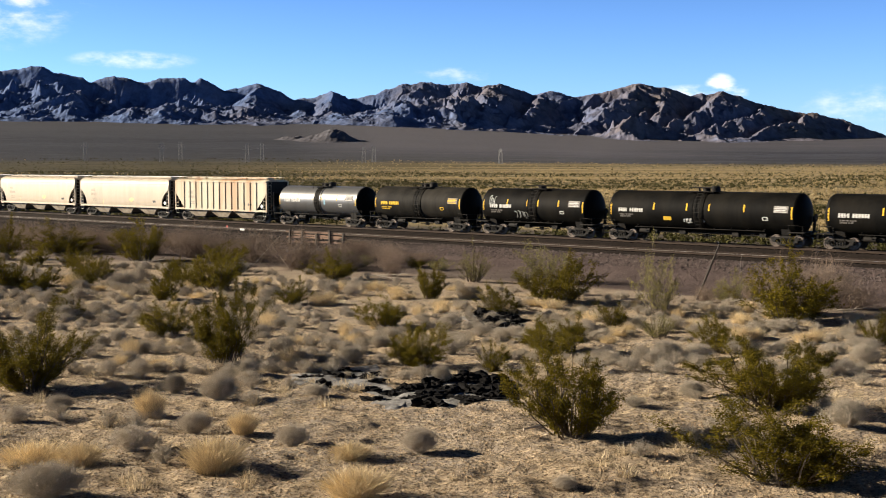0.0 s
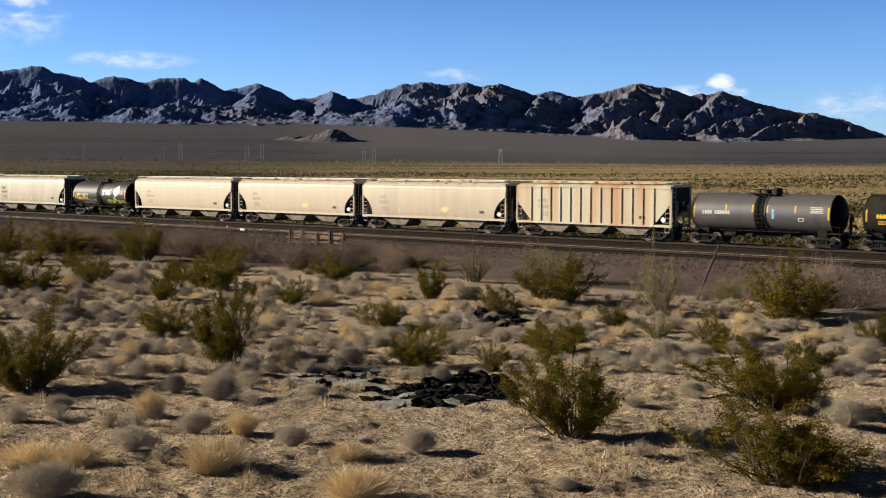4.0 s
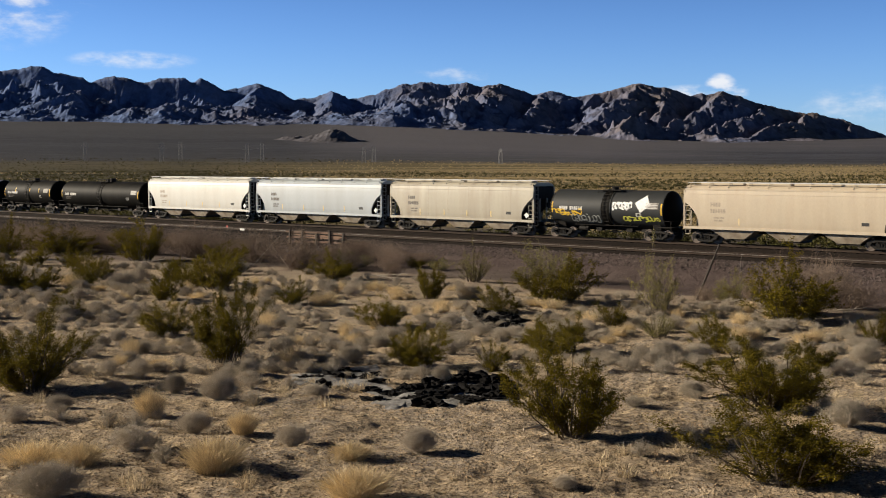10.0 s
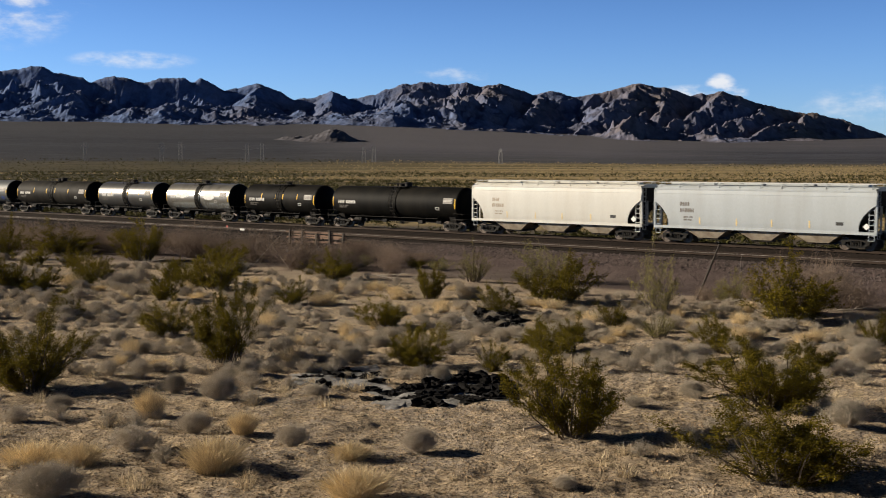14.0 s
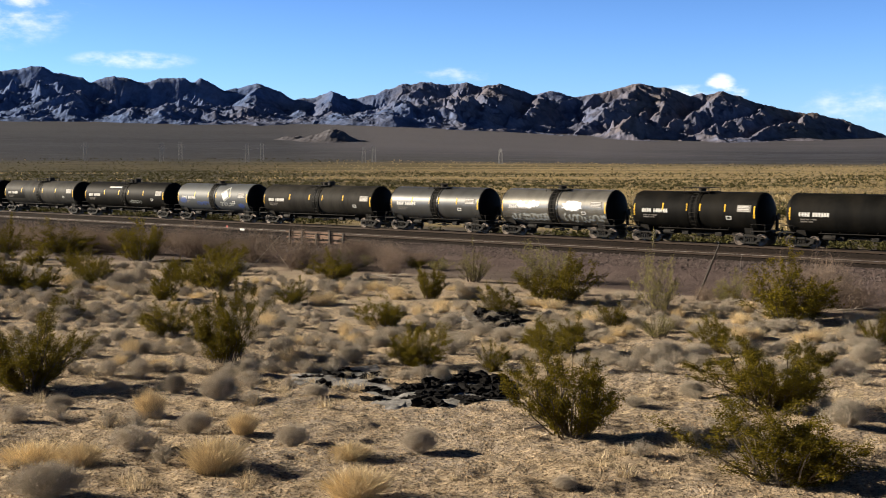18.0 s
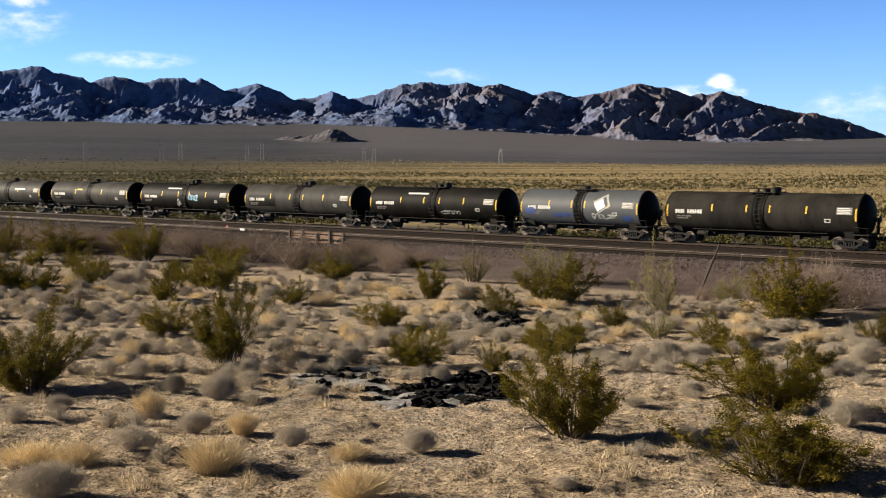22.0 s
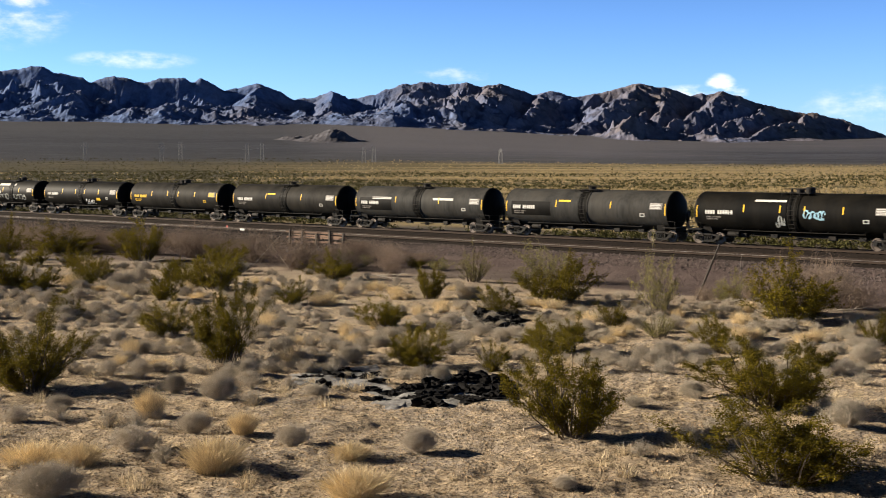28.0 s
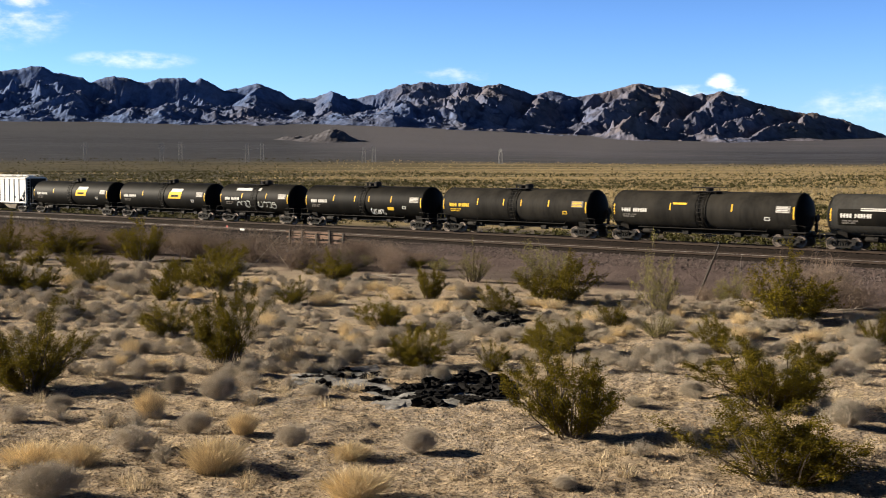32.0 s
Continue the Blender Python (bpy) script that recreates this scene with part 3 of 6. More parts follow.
            Z = np.maximum(Z, p[2] + f * (q[2] - p[2]) - np.hypot(PXX - p[0] - f * dx, PYY - p[1] - f * dy) * rough)
    body = np.clip((Z - base - 6) / 50, 0, 1)
    crestward = np.clip((4240 - R) / 110, 0.3, 1)
    Z = Z + ((ridged((X + wx) / 84, (Y + wy) / 84, 5, 91, 0.58) - 0.45) * 32 + fractal(X / 22, Y / 22, 2, 97) * 5) * body * crestward
    # no spur stands over the skyline behind it
    Z = np.where(R < 4200, np.minimum(Z, 7.9 + (E - 2.5) * 0.985 / PX * R), np.minimum(Z, 7.9 + E / PX * R))
    na, nr = len(u), len(R1)
    i, j = np.meshgrid(np.arange(nr - 1), np.arange(na - 1), indexing="ij")
    quads = np.stack([(i * na + j).ravel(), (i * na + j + 1).ravel(), ((i + 1) * na + j + 1).ravel(), ((i + 1) * na + j).ravel()], 1)
    me = array_mesh("mountain_range", np.stack([X.ravel(), Y.ravel(), Z.ravel()], 1), quads, True)
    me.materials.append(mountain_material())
    tagged(new("mountain_range", me), "rugged brown desert mountain range, tinted blue for haze, beyond the plain", "mountain", kind="structure")


build_mountains()


def build_knoll(cx, cy, rx, ry, tall, seed):
    """A low rocky hill standing on the fan."""
    n = 90
    g = np.linspace(-1.5, 1.5, n)
    A, B = np.meshgrid(g, g)
    X, Y = cx + A * rx, cy + B * ry
    rr = np.sqrt((A * (1 + 0.25 * np.sign(A))) ** 2 + B ** 2)
    Z = ground_z(X, Y) - 2.5 + tall * np.clip(1.12 - rr, 0, 1) ** 1.1 * (0.75 + 0.8 * (ridged(A * 1.3, B * 1.3, 4, seed) - 0.3))
    i, j = np.meshgrid(np.arange(n - 1), np.arange(n - 1), indexing="ij")
    quads = np.stack([(i * n + j).ravel(), (i * n + j + 1).ravel(), ((i + 1) * n + j + 1).ravel(), ((i + 1) * n + j).ravel()], 1)
    me = array_mesh("rocky_hill", np.stack([X.ravel(), Y.ravel(), Z.ravel()], 1), quads, True)
    me.materials.append(MAT["knoll_rock"])
    tagged(new("rocky_hill", me), "low dark rocky hill at the foot of the mountains", "hill", kind="structure")


build_knoll(-212, 2400, 60, 120, 25, 5)
build_knoll(-292, 2450, 34, 80, 12, 8)


# ---- tracks ----
def on_track(s, across, z):
    """A place s metres along the track (away to the left), across metres from the camera's line."""
    p = ACROSS * across + DIR * s
    return (p.x, p.y, z)


TURN = math.degrees(math.atan2(-DIR.y, -DIR.x))


def track_pose(s, across, z):
    return pose(*on_track(s, across, z), 0, 0, TURN)


def build_track(name, across, z, label, s0, s1, rail_material="rail_steel"):
    line = thing(name, label, "railway track", track_pose(0, across, z), kind="structure")
    rail = [(-0.036, 0.0), (0.036, 0.0), (0.036, -0.03), (0.012, -0.05), (0.012, -0.13), (0.07, -0.155), (-0.07, -0.155), (-0.012, -0.13), (-0.012, -0.05), (-0.036, -0.03)]
    for side in (-0.755, 0.755):
        sh = Shape()
        n = len(rail)
        sh.add([(-s, side + y, q) for s in (s0, s1) for y, q in rail], [(i, (i + 1) % n, n + (i + 1) % n, n + i) for i in range(n)] + [tuple(range(n)), tuple(range(2 * n - 1, n - 1, -1))])
        bar = part("rail", sh, "rail_steel", line)
        if side < 0:
            part("railhead", Shape().box(-s1, -s0, side - 0.03, side + 0.03, 0.0, 0.006), rail_material, bar, "worn bright running surface")
    bed = Shape()
    prof = [(-3.6, -0.62), (-2.0, -0.20), (2.0, -0.20), (3.6, -0.62)]
    bed.add([(-s, y, q) for s in (s0, s1) for y, q in prof], [(0, 1, 5, 4), (1, 2, 6, 5), (2, 3, 7, 6), (3, 0, 4, 7)])
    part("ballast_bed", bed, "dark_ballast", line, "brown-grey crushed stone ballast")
    return line


def sleepers(line, s0, count, z=-0.16):
    sh = Shape().box(-0.115, 0.115, -1.3, 1.3, z - 0.17, z, 0.0)
    me = sh.mesh("sleeper")
    for k in range(count):
        part("sleeper", me, "sleeper_wood", line, at=pose(-(s0 + 0.55 * k), 0.02 * math.sin(k * 3.7), 0.004 * math.sin(k * 1.9), 0, 0, 0.6 * math.sin(k * 2.3)))


main_line = build_track("main_track", D_MAIN, RAIL_Z, "rusty steel main track on brown ballast", -420, 1500)
side_line = build_track("side_track", D_SIDE, SIDE_Z, "rusty steel siding track with bright railheads", -420, 1500, "bright_rail")
sleepers(side_line, 18, 270)
sleepers(main_line, 18, 290)


# ---- rolling stock ----
def wheelset_mesh():
    sh = Shape()
    for s in (-1, 1):
        prof = [(-0.07, 0.09), (-0.07, 0.16), (-0.02, 0.17), (-0.015, 0.36), (-0.065, 0.385), (-0.065, 0.452), (0.05, 0.457), (0.075, 0.485), (0.085, 0.48), (0.085, 0.39), (0.03, 0.37), (0.025, 0.17), (0.09, 0.155), (0.09, 0.09)]
        if s > 0:
            prof = [(-a, r) for a, r in prof]
        sh.lathe(prof, (0, s * 0.745, 0), "y", 24)
        for k in range(5):
            a = 2 * math.pi * k / 5
            sh.tube((0.27 * math.sin(a), s * 0.78, 0.27 * math.cos(a)), (0.27 * math.sin(a), s * 0.755, 0.27 * math.cos(a)), 0.035, n=6)
    sh.tube((0, -1.05, 0), (0, 1.05, 0), 0.085, n=10)
    return sh.mesh("wheelset")


def sideframe_mesh():
    sh = Shape()
    top = [(-1.18, 0.62), (-1.1, 0.72), (-0.55, 0.76), (-0.3, 0.86), (0.3, 0.86), (0.55, 0.76), (1.1, 0.72), (1.18, 0.62), (0.62, 0.60), (0.4, 0.68), (-0.4, 0.68), (-0.62, 0.60)]
    sh.slab(top, -0.07, 0.07)
    low = [(-1.05, 0.60), (-0.82, 0.60), (-0.42, 0.30), (0.42, 0.30), (0.82, 0.60), (1.05, 0.60), (0.55, 0.17), (-0.55, 0.17)]
    sh.slab(low[::-1], -0.06, 0.06)
    for x in (-0.36, 0.36):
        sh.box(x - 0.06, x + 0.06, -0.07, 0.07, 0.25, 0.72, 0.02)
    for x in (-0.2, 0.0, 0.2):
        sh.tube((x, 0, 0.28), (x, 0, 0.56), 0.075, n=8)
    for x in (-0.89, 0.89):
        sh.box(x - 0.17, x + 0.17, -0.1, 0.1, 0.36, 0.64, 0.04)
        sh.tube((x, -0.13, 0.457), (x, 0.1, 0.457), 0.1, n=10)
    return sh.mesh("sideframe")


def bolster_mesh():
    sh = Shape()
    sh.frustum((-0.18, 0.18, -0.95, 0.95, 0.5), (-0.22, 0.22, -1.05, 1.05, 0.66))
    sh.lathe([(0.64, 0.2), (0.74, 0.2)], (0, 0, 0), "z", 12)
    for x in (-0.46, 0.46):
        sh.box(x - 0.05, x + 0.05, -0.78, 0.78, 0.30, 0.42, 0.01)
    return sh.mesh("truck")


WHEELSET, SIDEFRAME, BOLSTER = wheelset_mesh(), sideframe_mesh(), bolster_mesh()
WHEELSETS = []


def coupler_mesh():
    sh = Shape()
    sh.box(-0.05, 0.62, -0.08, 0.08, 0.78, 0.95, 0.02)
    sh.box(0.55, 0.86, -0.16, 0.12, 0.72, 1.0, 0.05)
    sh.box(0.78, 0.92, -0.2, -0.06, 0.74, 0.98, 0.03)
    sh.bar([(0.2, 0.2, 0.8), (0.5, 0.22, 0.5), (0.8, 0.2, 0.45)], 0.025)
    return sh.mesh("coupler")


COUPLER = coupler_mesh()


def running_gear(car, spread, half):
    for x in (-spread / 2, spread / 2):
        truck = part("truck", BOLSTER, "steel_underframe", car, "rusty brown two-axle truck", pose(x, 0, 0))
        for y in (-1.0, 1.0):
            part("sideframe", SIDEFRAME, "steel_underframe", truck, at=pose(0, y, 0))
        for a in (-0.89, 0.89):
            w = part("wheelset", WHEELSET, "wheel_steel", truck, at=pose(a, 0, 0.457))
            WHEELSETS.append((w, a, car))
    for s in (0, 180):
        part("coupler", COUPLER, "steel_underframe", car, at=pose(half - 0.75 if s == 0 else -half + 0.75, 0, 0, 0, 0, s))


def ladder(x, y0, z0, z1, wide=0.42, along="x", r=0.022):
    sh = Shape()
    n = max(2, int((z1 - z0) / 0.36))
    if along == "x":
        for dx in (-wide / 2, wide / 2):
            sh.tube((x + dx, y0, z0), (x + dx, y0, z1), r * 1.3, n=5)
        for k in range(n + 1):
            z = z0 + (z1 - z0) * k / n
            sh.tube((x - wide / 2, y0, z), (x + wide / 2, y0, z), r, n=5)
    else:
        for dy in (-wide / 2, wide / 2):
            sh.tube((x, y0 + dy, z0), (x, y0 + dy, z1), r * 1.3, n=5)
        for k in range(n + 1):
            z = z0 + (z1 - z0) * k / n
            sh.tube((x, y0 - wide / 2, z), (x, y0 + wide / 2, z), r, n=5)
    return sh


def side_y(z, flat):
    """Half width of a hopper's side at height z."""
    if flat:
        return 1.54
    return float(np.interp(z, (1.25, 1.6, 2.3, 3.0, 3.6, 4.0, 4.25), (1.50, 1.565, 1.60, 1.60, 1.575, 1.53, 1.46)))


def mark(name, car, x0, x1, z0, z1, surface, material_name, label="", lean=0.0, thick=0.006):
    """A flat marking laid on the camera side; surface(z) is the half width there."""
    sh = Shape()
    nz = max(2, int((z1 - z0) / 0.12) + 1)
    zs = np.linspace(z0, z1, nz)
    vs = [(x + lean * (z - z0), -surface(z) - thick, z) for z in zs for x in (x0, x1)]
    fs = [(2 * k, 2 * k + 1, 2 * k + 3, 2 * k + 2) for k in range(nz - 1)]
    sh.add(vs, fs)
    return part(name, sh, material_name, car, label)


def lettering(car, x, z, words, size, surface, material_name, seed=0, name="stencil"):
    """A row of plain bars as tall as the stencilled characters; words gives the characters in each word."""
    rnd = random.Random(seed)
    def spot(a, zz):
        return (a, -surface(zz) - 0.006, zz)
    for n in words:
        sh = Shape()
        levels = (z, z + size * 0.42, z + size * 0.58, z + size)
        for k in range(n):
            a, b = x, x + size * rnd.choice((0.38, 0.5, 0.55, 0.55))
            sh.v += [spot(q, zz) for zz in levels for q in (a, b)]
            o = 8 * k
            sh.f += [(o + 2, o + 3, o + 5, o + 4)]
            sh.f += [(o, o + 1, o + 3, o + 2), (o + 4, o + 5, o + 7, o + 6)]
            if k:
                sh.f += [(o - 5, o + 2, o + 4, o - 3)]
            x += size * 0.72
        used = sorted({i for f in sh.f for i in f})
        back = {i: k for k, i in enumerate(used)}
        sh.v, sh.f = [sh.v[i] for i in used], [tuple(back[i] for i in f) for f in sh.f]
        x += size * 0.6
        part(name, sh, material_name, car)


def scrawl(car, x0, x1, z0, z1, surface, material_name, seed, strokes=9, width=0.07, name="graffiti", label="", thick=0.009):
    """Sprayed loops and strokes, unreadable."""
    rnd = random.Random(seed)
    path = []
    for k in range(strokes):
        cx = x0 + (x1 - x0) * (k + 0.5) / strokes
        rx, rz = (x1 - x0) / strokes * rnd.uniform(0.35, 0.7), (z1 - z0) * rnd.uniform(0.3, 0.5)
        cz = (z0 + z1) / 2 + rnd.uniform(-0.1, 0.1) * (z1 - z0)
        a0, turn = rnd.uniform(0, 6.3), rnd.choice((-1, 1)) * rnd.uniform(2.5, 6.0)
        path += [(cx + rx * math.cos(a0 + turn * i / 12), min(max(cz + rz * math.sin(a0 + turn * i / 12), z0 - 0.2), z1 + 0.2)) for i in range(13)]
    vs = []
    for i, (px, pz) in enumerate(path):
        qx, qz = path[min(i + 1, len(path) - 1)]
        ox, oz = path[max(i - 1, 0)]
        dx, dz = qx - ox, qz - oz
        d = math.hypot(dx, dz) or 1.0
        w = width * (0.55 + 0.25 * math.sin(i * 0.9))
        for o in (-w, w):
            z = pz + o * dx / d
            vs.append((px - o * dz / d, -surface(z) - thick, z))
    sh = Shape().add(vs, [(2 * i, 2 * i + 1, 2 * i + 3, 2 * i + 2) for i in range(len(path) - 1)])
    return part(name, sh, material_name, car, label)


def patch_cloud(car, x0, x1, z0, z1, surface, material_name, seed, name="graffiti", label=""):
    """A solid sprayed patch with an uneven outline."""
    rnd = random.Random(seed)
    cx, cz = (x0 + x1) / 2, (z0 + z1) / 2
    n, rings = 36, 5
    vs = [(cx, -surface(cz) - 0.008, cz)]
    rad = [1 + 0.18 * math.sin(3 * 6.283 * i / n + rnd.uniform(0, 6)) * rnd.uniform(0.4, 1) for i in range(n)]
    for k in range(1, rings + 1):
        for i in range(n):
            a = 6.2832 * i / n
            px, pz = cx + (x1 - x0) / 2 * rad[i] * k / rings * math.cos(a), cz + (z1 - z0) / 2 * rad[i] * k / rings * math.sin(a)
            vs.append((px, -surface(pz) - 0.008, pz))
    fs = [(0, 1 + i, 1 + (i + 1) % n) for i in range(n)]
    for k in range(rings - 1):
        for i in range(n):
            j = (i + 1) % n
            fs.append((1 + k * n + i, 1 + (k + 1) * n + i, 1 + (k + 1) * n + j, 1 + k * n + j))
    return part(name, Shape().add(vs, fs), material_name, car, label)


def tile(car, cx, cz, w, h, turn, surface, material_name, name="placard", label="", thick=0.007, hole=0.0):
    """A turned square marking laid on the curved side; hole leaves only a frame."""
    n = 8
    c, s = math.cos(turn), math.sin(turn)
    vs, fs = [], []
    for i in range(n + 1):
        for j in range(n + 1):
            a, b = (i / n - 0.5) * w, (j / n - 0.5) * h
            px, pz = cx + a * c - b * s, cz + a * s + b * c
            vs.append((px, -surface(pz) - thick, pz))
    for i in range(n):
        for j in range(n):
            if hole and 1 <= i < n - 1 and 1 <= j < n - 1:
                continue
            k = i * (n + 1) + j
            fs.append((k, k + n + 1, k + n + 2, k + 1))
    return part(name, Shape().add(vs, fs), material_name, car, label)


def hopper_car(L, paint, label, m, flat=False, seed=0, extras=()):
    car = thing("hopper_car", label, "freight car", m, "freight cars of the train")
    H = L / 2 - 0.62                       # half length of the body
    cut_x, cut_z = (1.25, 3.25) if not flat else (1.55, 3.05)
    top = 4.25 if not flat else 4.30
    levels = list(np.linspace(1.3, cut_z, 9)) + list(np.linspace(cut_z, top, 6))[1:]

    def edge(z):
        if z >= cut_z:
            return H
        t = (cut_z - z) / (cut_z - 1.3)
        return H - (cut_x * t if flat else cut_x * math.sin(min(1, t * 1.15) * math.pi / 2) ** 0.8)
    cols = 9
    for side in (-1, 1):
        sh = Shape()
        for inner in (0, 1):
            vs = [(edge(z) * (2 * c / (cols - 1) - 1), side * (side_y(z, flat) - 0.05 * inner), z) for z in levels for c in range(cols)]
            fs = [(r * cols + c, r * cols + c + 1, (r + 1) * cols + c + 1, (r + 1) * cols + c) for r in range(len(levels) - 1) for c in range(cols - 1)]
            if (side > 0) != bool(inner):
                fs = [q[::-1] for q in fs]
            sh.add(vs, fs)
        part("side_sheet", sh, paint, car)
    # roof
    prof = [(-1.54, 4.30), (-1.38, 4.40), (-0.8, 4.52), (0.8, 4.52), (1.38, 4.40), (1.54, 4.30)] if flat else [(-1.47, 4.24), (-1.3, 4.42), (-0.75, 4.55), (0.75, 4.55), (1.3, 4.42), (1.47, 4.24)]
    n = len(prof)
    roof = Shape().add([(x, y, z) for x in (-H, H) for y, z in prof], [(i + 1, i, n + i, n + i + 1) for i in range(n - 1)] + [tuple(range(n)), tuple(range(2 * n - 1, n - 1, -1))])
    part("roof", roof, paint, car)
    # eave angle along the top of the sides
    for side in (-1, 1):
        part("top_rail", Shape().box(-H, H, side * side_y(top, flat) - 0.05, side * side_y(top, flat) + 0.05, top - 0.10, top + 0.02, 0.01), paint, car)
        part("side_sill", Shape().box(-H + 0.02, H - 0.02, side * 1.49 - 0.07, side * 1.49 + 0.07, 1.16, 1.36, 0.02), paint, car)
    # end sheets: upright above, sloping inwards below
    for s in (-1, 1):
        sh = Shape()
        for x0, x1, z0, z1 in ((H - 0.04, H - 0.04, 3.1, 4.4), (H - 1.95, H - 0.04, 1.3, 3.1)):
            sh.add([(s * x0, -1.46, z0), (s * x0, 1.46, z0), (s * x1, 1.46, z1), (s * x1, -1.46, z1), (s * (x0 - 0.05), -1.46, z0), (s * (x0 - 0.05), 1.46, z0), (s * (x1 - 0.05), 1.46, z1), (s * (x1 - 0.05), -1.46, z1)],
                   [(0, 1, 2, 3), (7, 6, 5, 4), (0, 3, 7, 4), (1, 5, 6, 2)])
        # not the body paint: shade of the gap is painted onto the end
        part("end_sheet", sh, "shaded_end_paint", car)
        plat = Shape().box(min(s * (H - 1.5), s * (H + 0.05)), max(s * (H - 1.5), s * (H + 0.05)), -1.42, 1.42, 1.14, 1.2)
        part("end_platform", plat, "steel_underframe", car)
        for y in (-1.48, 1.48):
            part("corner_post", Shape().box(s * H - 0.07, s * H + 0.07, y - 0.06, y + 0.06, 1.12, top - 0.1, 0.015), paint, car)
        for y in (-0.5, 0.5):
            part("end_post", Shape().box(s * (H - 0.05) - 0.06, s * (H - 0.05) + 0.06, y - 0.06, y + 0.06, 1.15, 3.2, 0.015), paint, car)
        for y in (-1.5, 1.5):
            part("ladder", ladder(s * (H - 0.32), y, 0.75, 3.3 if not flat else 4.2, 0.40, r=0.028), paint, car)
        part("end_ladder", ladder(s * (H + 0.03), -1.1 * s, 0.9, 4.3, 0.42, "y"), paint, car)
    # brake gear on one end
    brake = Shape()
    brake.lathe([(0.0, 0.27), (0.03, 0.27)], (H + 0.16, 0.55, 2.6), "x", 16)
    brake.box(H - 0.05, H + 0.15, 0.42, 0.68, 2.4, 2.8, 0.03)
    part("hand_brake", brake, "steel_underframe", car)
    tank = Shape().lathe([(-0.55, 0.05), (-0.5, 0.22), (0.5, 0.22), (0.55, 0.05)], (H - 1.15, 0.3, 1.5), "x", 14)
    part("air_reservoir", tank, "steel_underframe", car)
    # running boards and their brackets
    for side in (-1, 1):
        board = Shape()
        for k in range(5):
            y = side * (0.72 + 0.11 * k)
            board.box(-H + 0.1, H - 0.1, y - 0.045, y + 0.045, 4.70, 4.74)
        part("running_board", board, "cold_white_paint" if not flat else paint, car)
        for k in range(11):
            x = -H + 0.4 + (2 * H - 0.8) * k / 10
            br = Shape().tube((x, side * 1.18, 4.70), (x, side * 1.40, 4.33), 0.032, n=5)
            br.tube((x, side * 0.68, 4.68), (x, side * 1.2, 4.68), 0.03, n=5)
            br.tube((x, side * 0.7, 4.5), (x, side * 0.7, 4.7), 0.03, n=5)
            part("bracket", br, paint, car)
    for k in range(4):
        x0, x1 = -H + 0.8 + k * (2 * H - 1.6) / 4, -H + 0.6 + (k + 1) * (2 * H - 1.6) / 4
        part("hatch_cover", Shape().box(x0, x1, -0.42, 0.42, 4.53, 4.68, 0.06), paint, car)
    # discharge hoppers
    bays = (-4.45, 0.0, 4.45) if L > 17.5 else (-3.9, 0.0, 3.9)
    for x in bays:
        bay = part("discharge_hopper", Shape().frustum((x - 0.80, x + 0.80, -1.05, 1.05, 0.46), (x - 2.1, x + 2.1, -1.46, 1.46, 1.3)), "dusty_chute_paint", car)
        part("gate", Shape().box(x - 0.9, x + 0.9, -0.95, 0.95, 0.34, 0.5, 0.04).tube((x - 0.3, -1.45, 0.42), (x - 0.3, 1.45, 0.42), 0.05, n=8).box(x - 0.3, x + 0.3, -1.12, -0.95, 0.6, 0.78, 0.05), "steel_underframe", bay)
    part("centre_sill", Shape().box(-H - 0.1, H + 0.1, -0.2, 0.2, 0.86, 1.2, 0.02), "steel_underframe", car)
    running_gear(car, L - 4.45, L / 2)
    surf = lambda z: side_y(z, flat)
    if flat:
        ks = 13
        for k in range(ks):
            x = -H + 1.55 + (2 * H - 3.1) * k / (ks - 1)
            for side in (-1, 1):
                part("rib", Shape().box(x - 0.055, x + 0.055, side * 1.575 - 0.04, side * 1.575 + 0.04, 1.34, 4.26, 0.015), paint, car)
        surf = lambda z: 1.545
    else:
        part("seam", Shape().box(-H, H, -side_y(3.85, False) - 0.012, -side_y(3.85, False) + 0.03, 3.83, 3.865), paint, car)
    if paint == "tan_paint":
        for k in range(1, 7):
            x = -H + 2 * H * k / 7
            mark("panel_seam", car, x - 0.02, x + 0.02, 1.5, 4.1, surf, "faded_stencil", thick=0.004)
    x0 = -H + 2.3
    ink = "stencil_grey" if paint in ("tan_paint", "grey_paint") else "faded_stencil"
    lettering(car, x0, 2.92, (4,), 0.30, surf, ink, seed, "stencil")
    lettering(car, x0, 2.42, (6,), 0.30, surf, ink, seed + 1, "stencil")
    lettering(car, x0 + 0.3, 2.0, (5, 4), 0.12, surf, ink, seed + 2, "small_stencil")
    lettering(car, x0 + 0.3, 1.78, (4, 4), 0.12, surf, ink, seed + 3, "small_stencil")
    mark("consolidated_stencil", car, H - 2.9, H - 2.35, 1.78, 2.02, surf, "stencil_black")
    tile(car, H - 0.68, 1.75, 0.36, 0.36, math.pi / 4, lambda z: 1.56, "spray_white", "placard", "white diamond placard")
    for x in extras:
        mark("reflective_strip", car, H * x - 0.05, H * x + 0.05, 1.5, 2.05, surf, "faded_yellow")
    return car


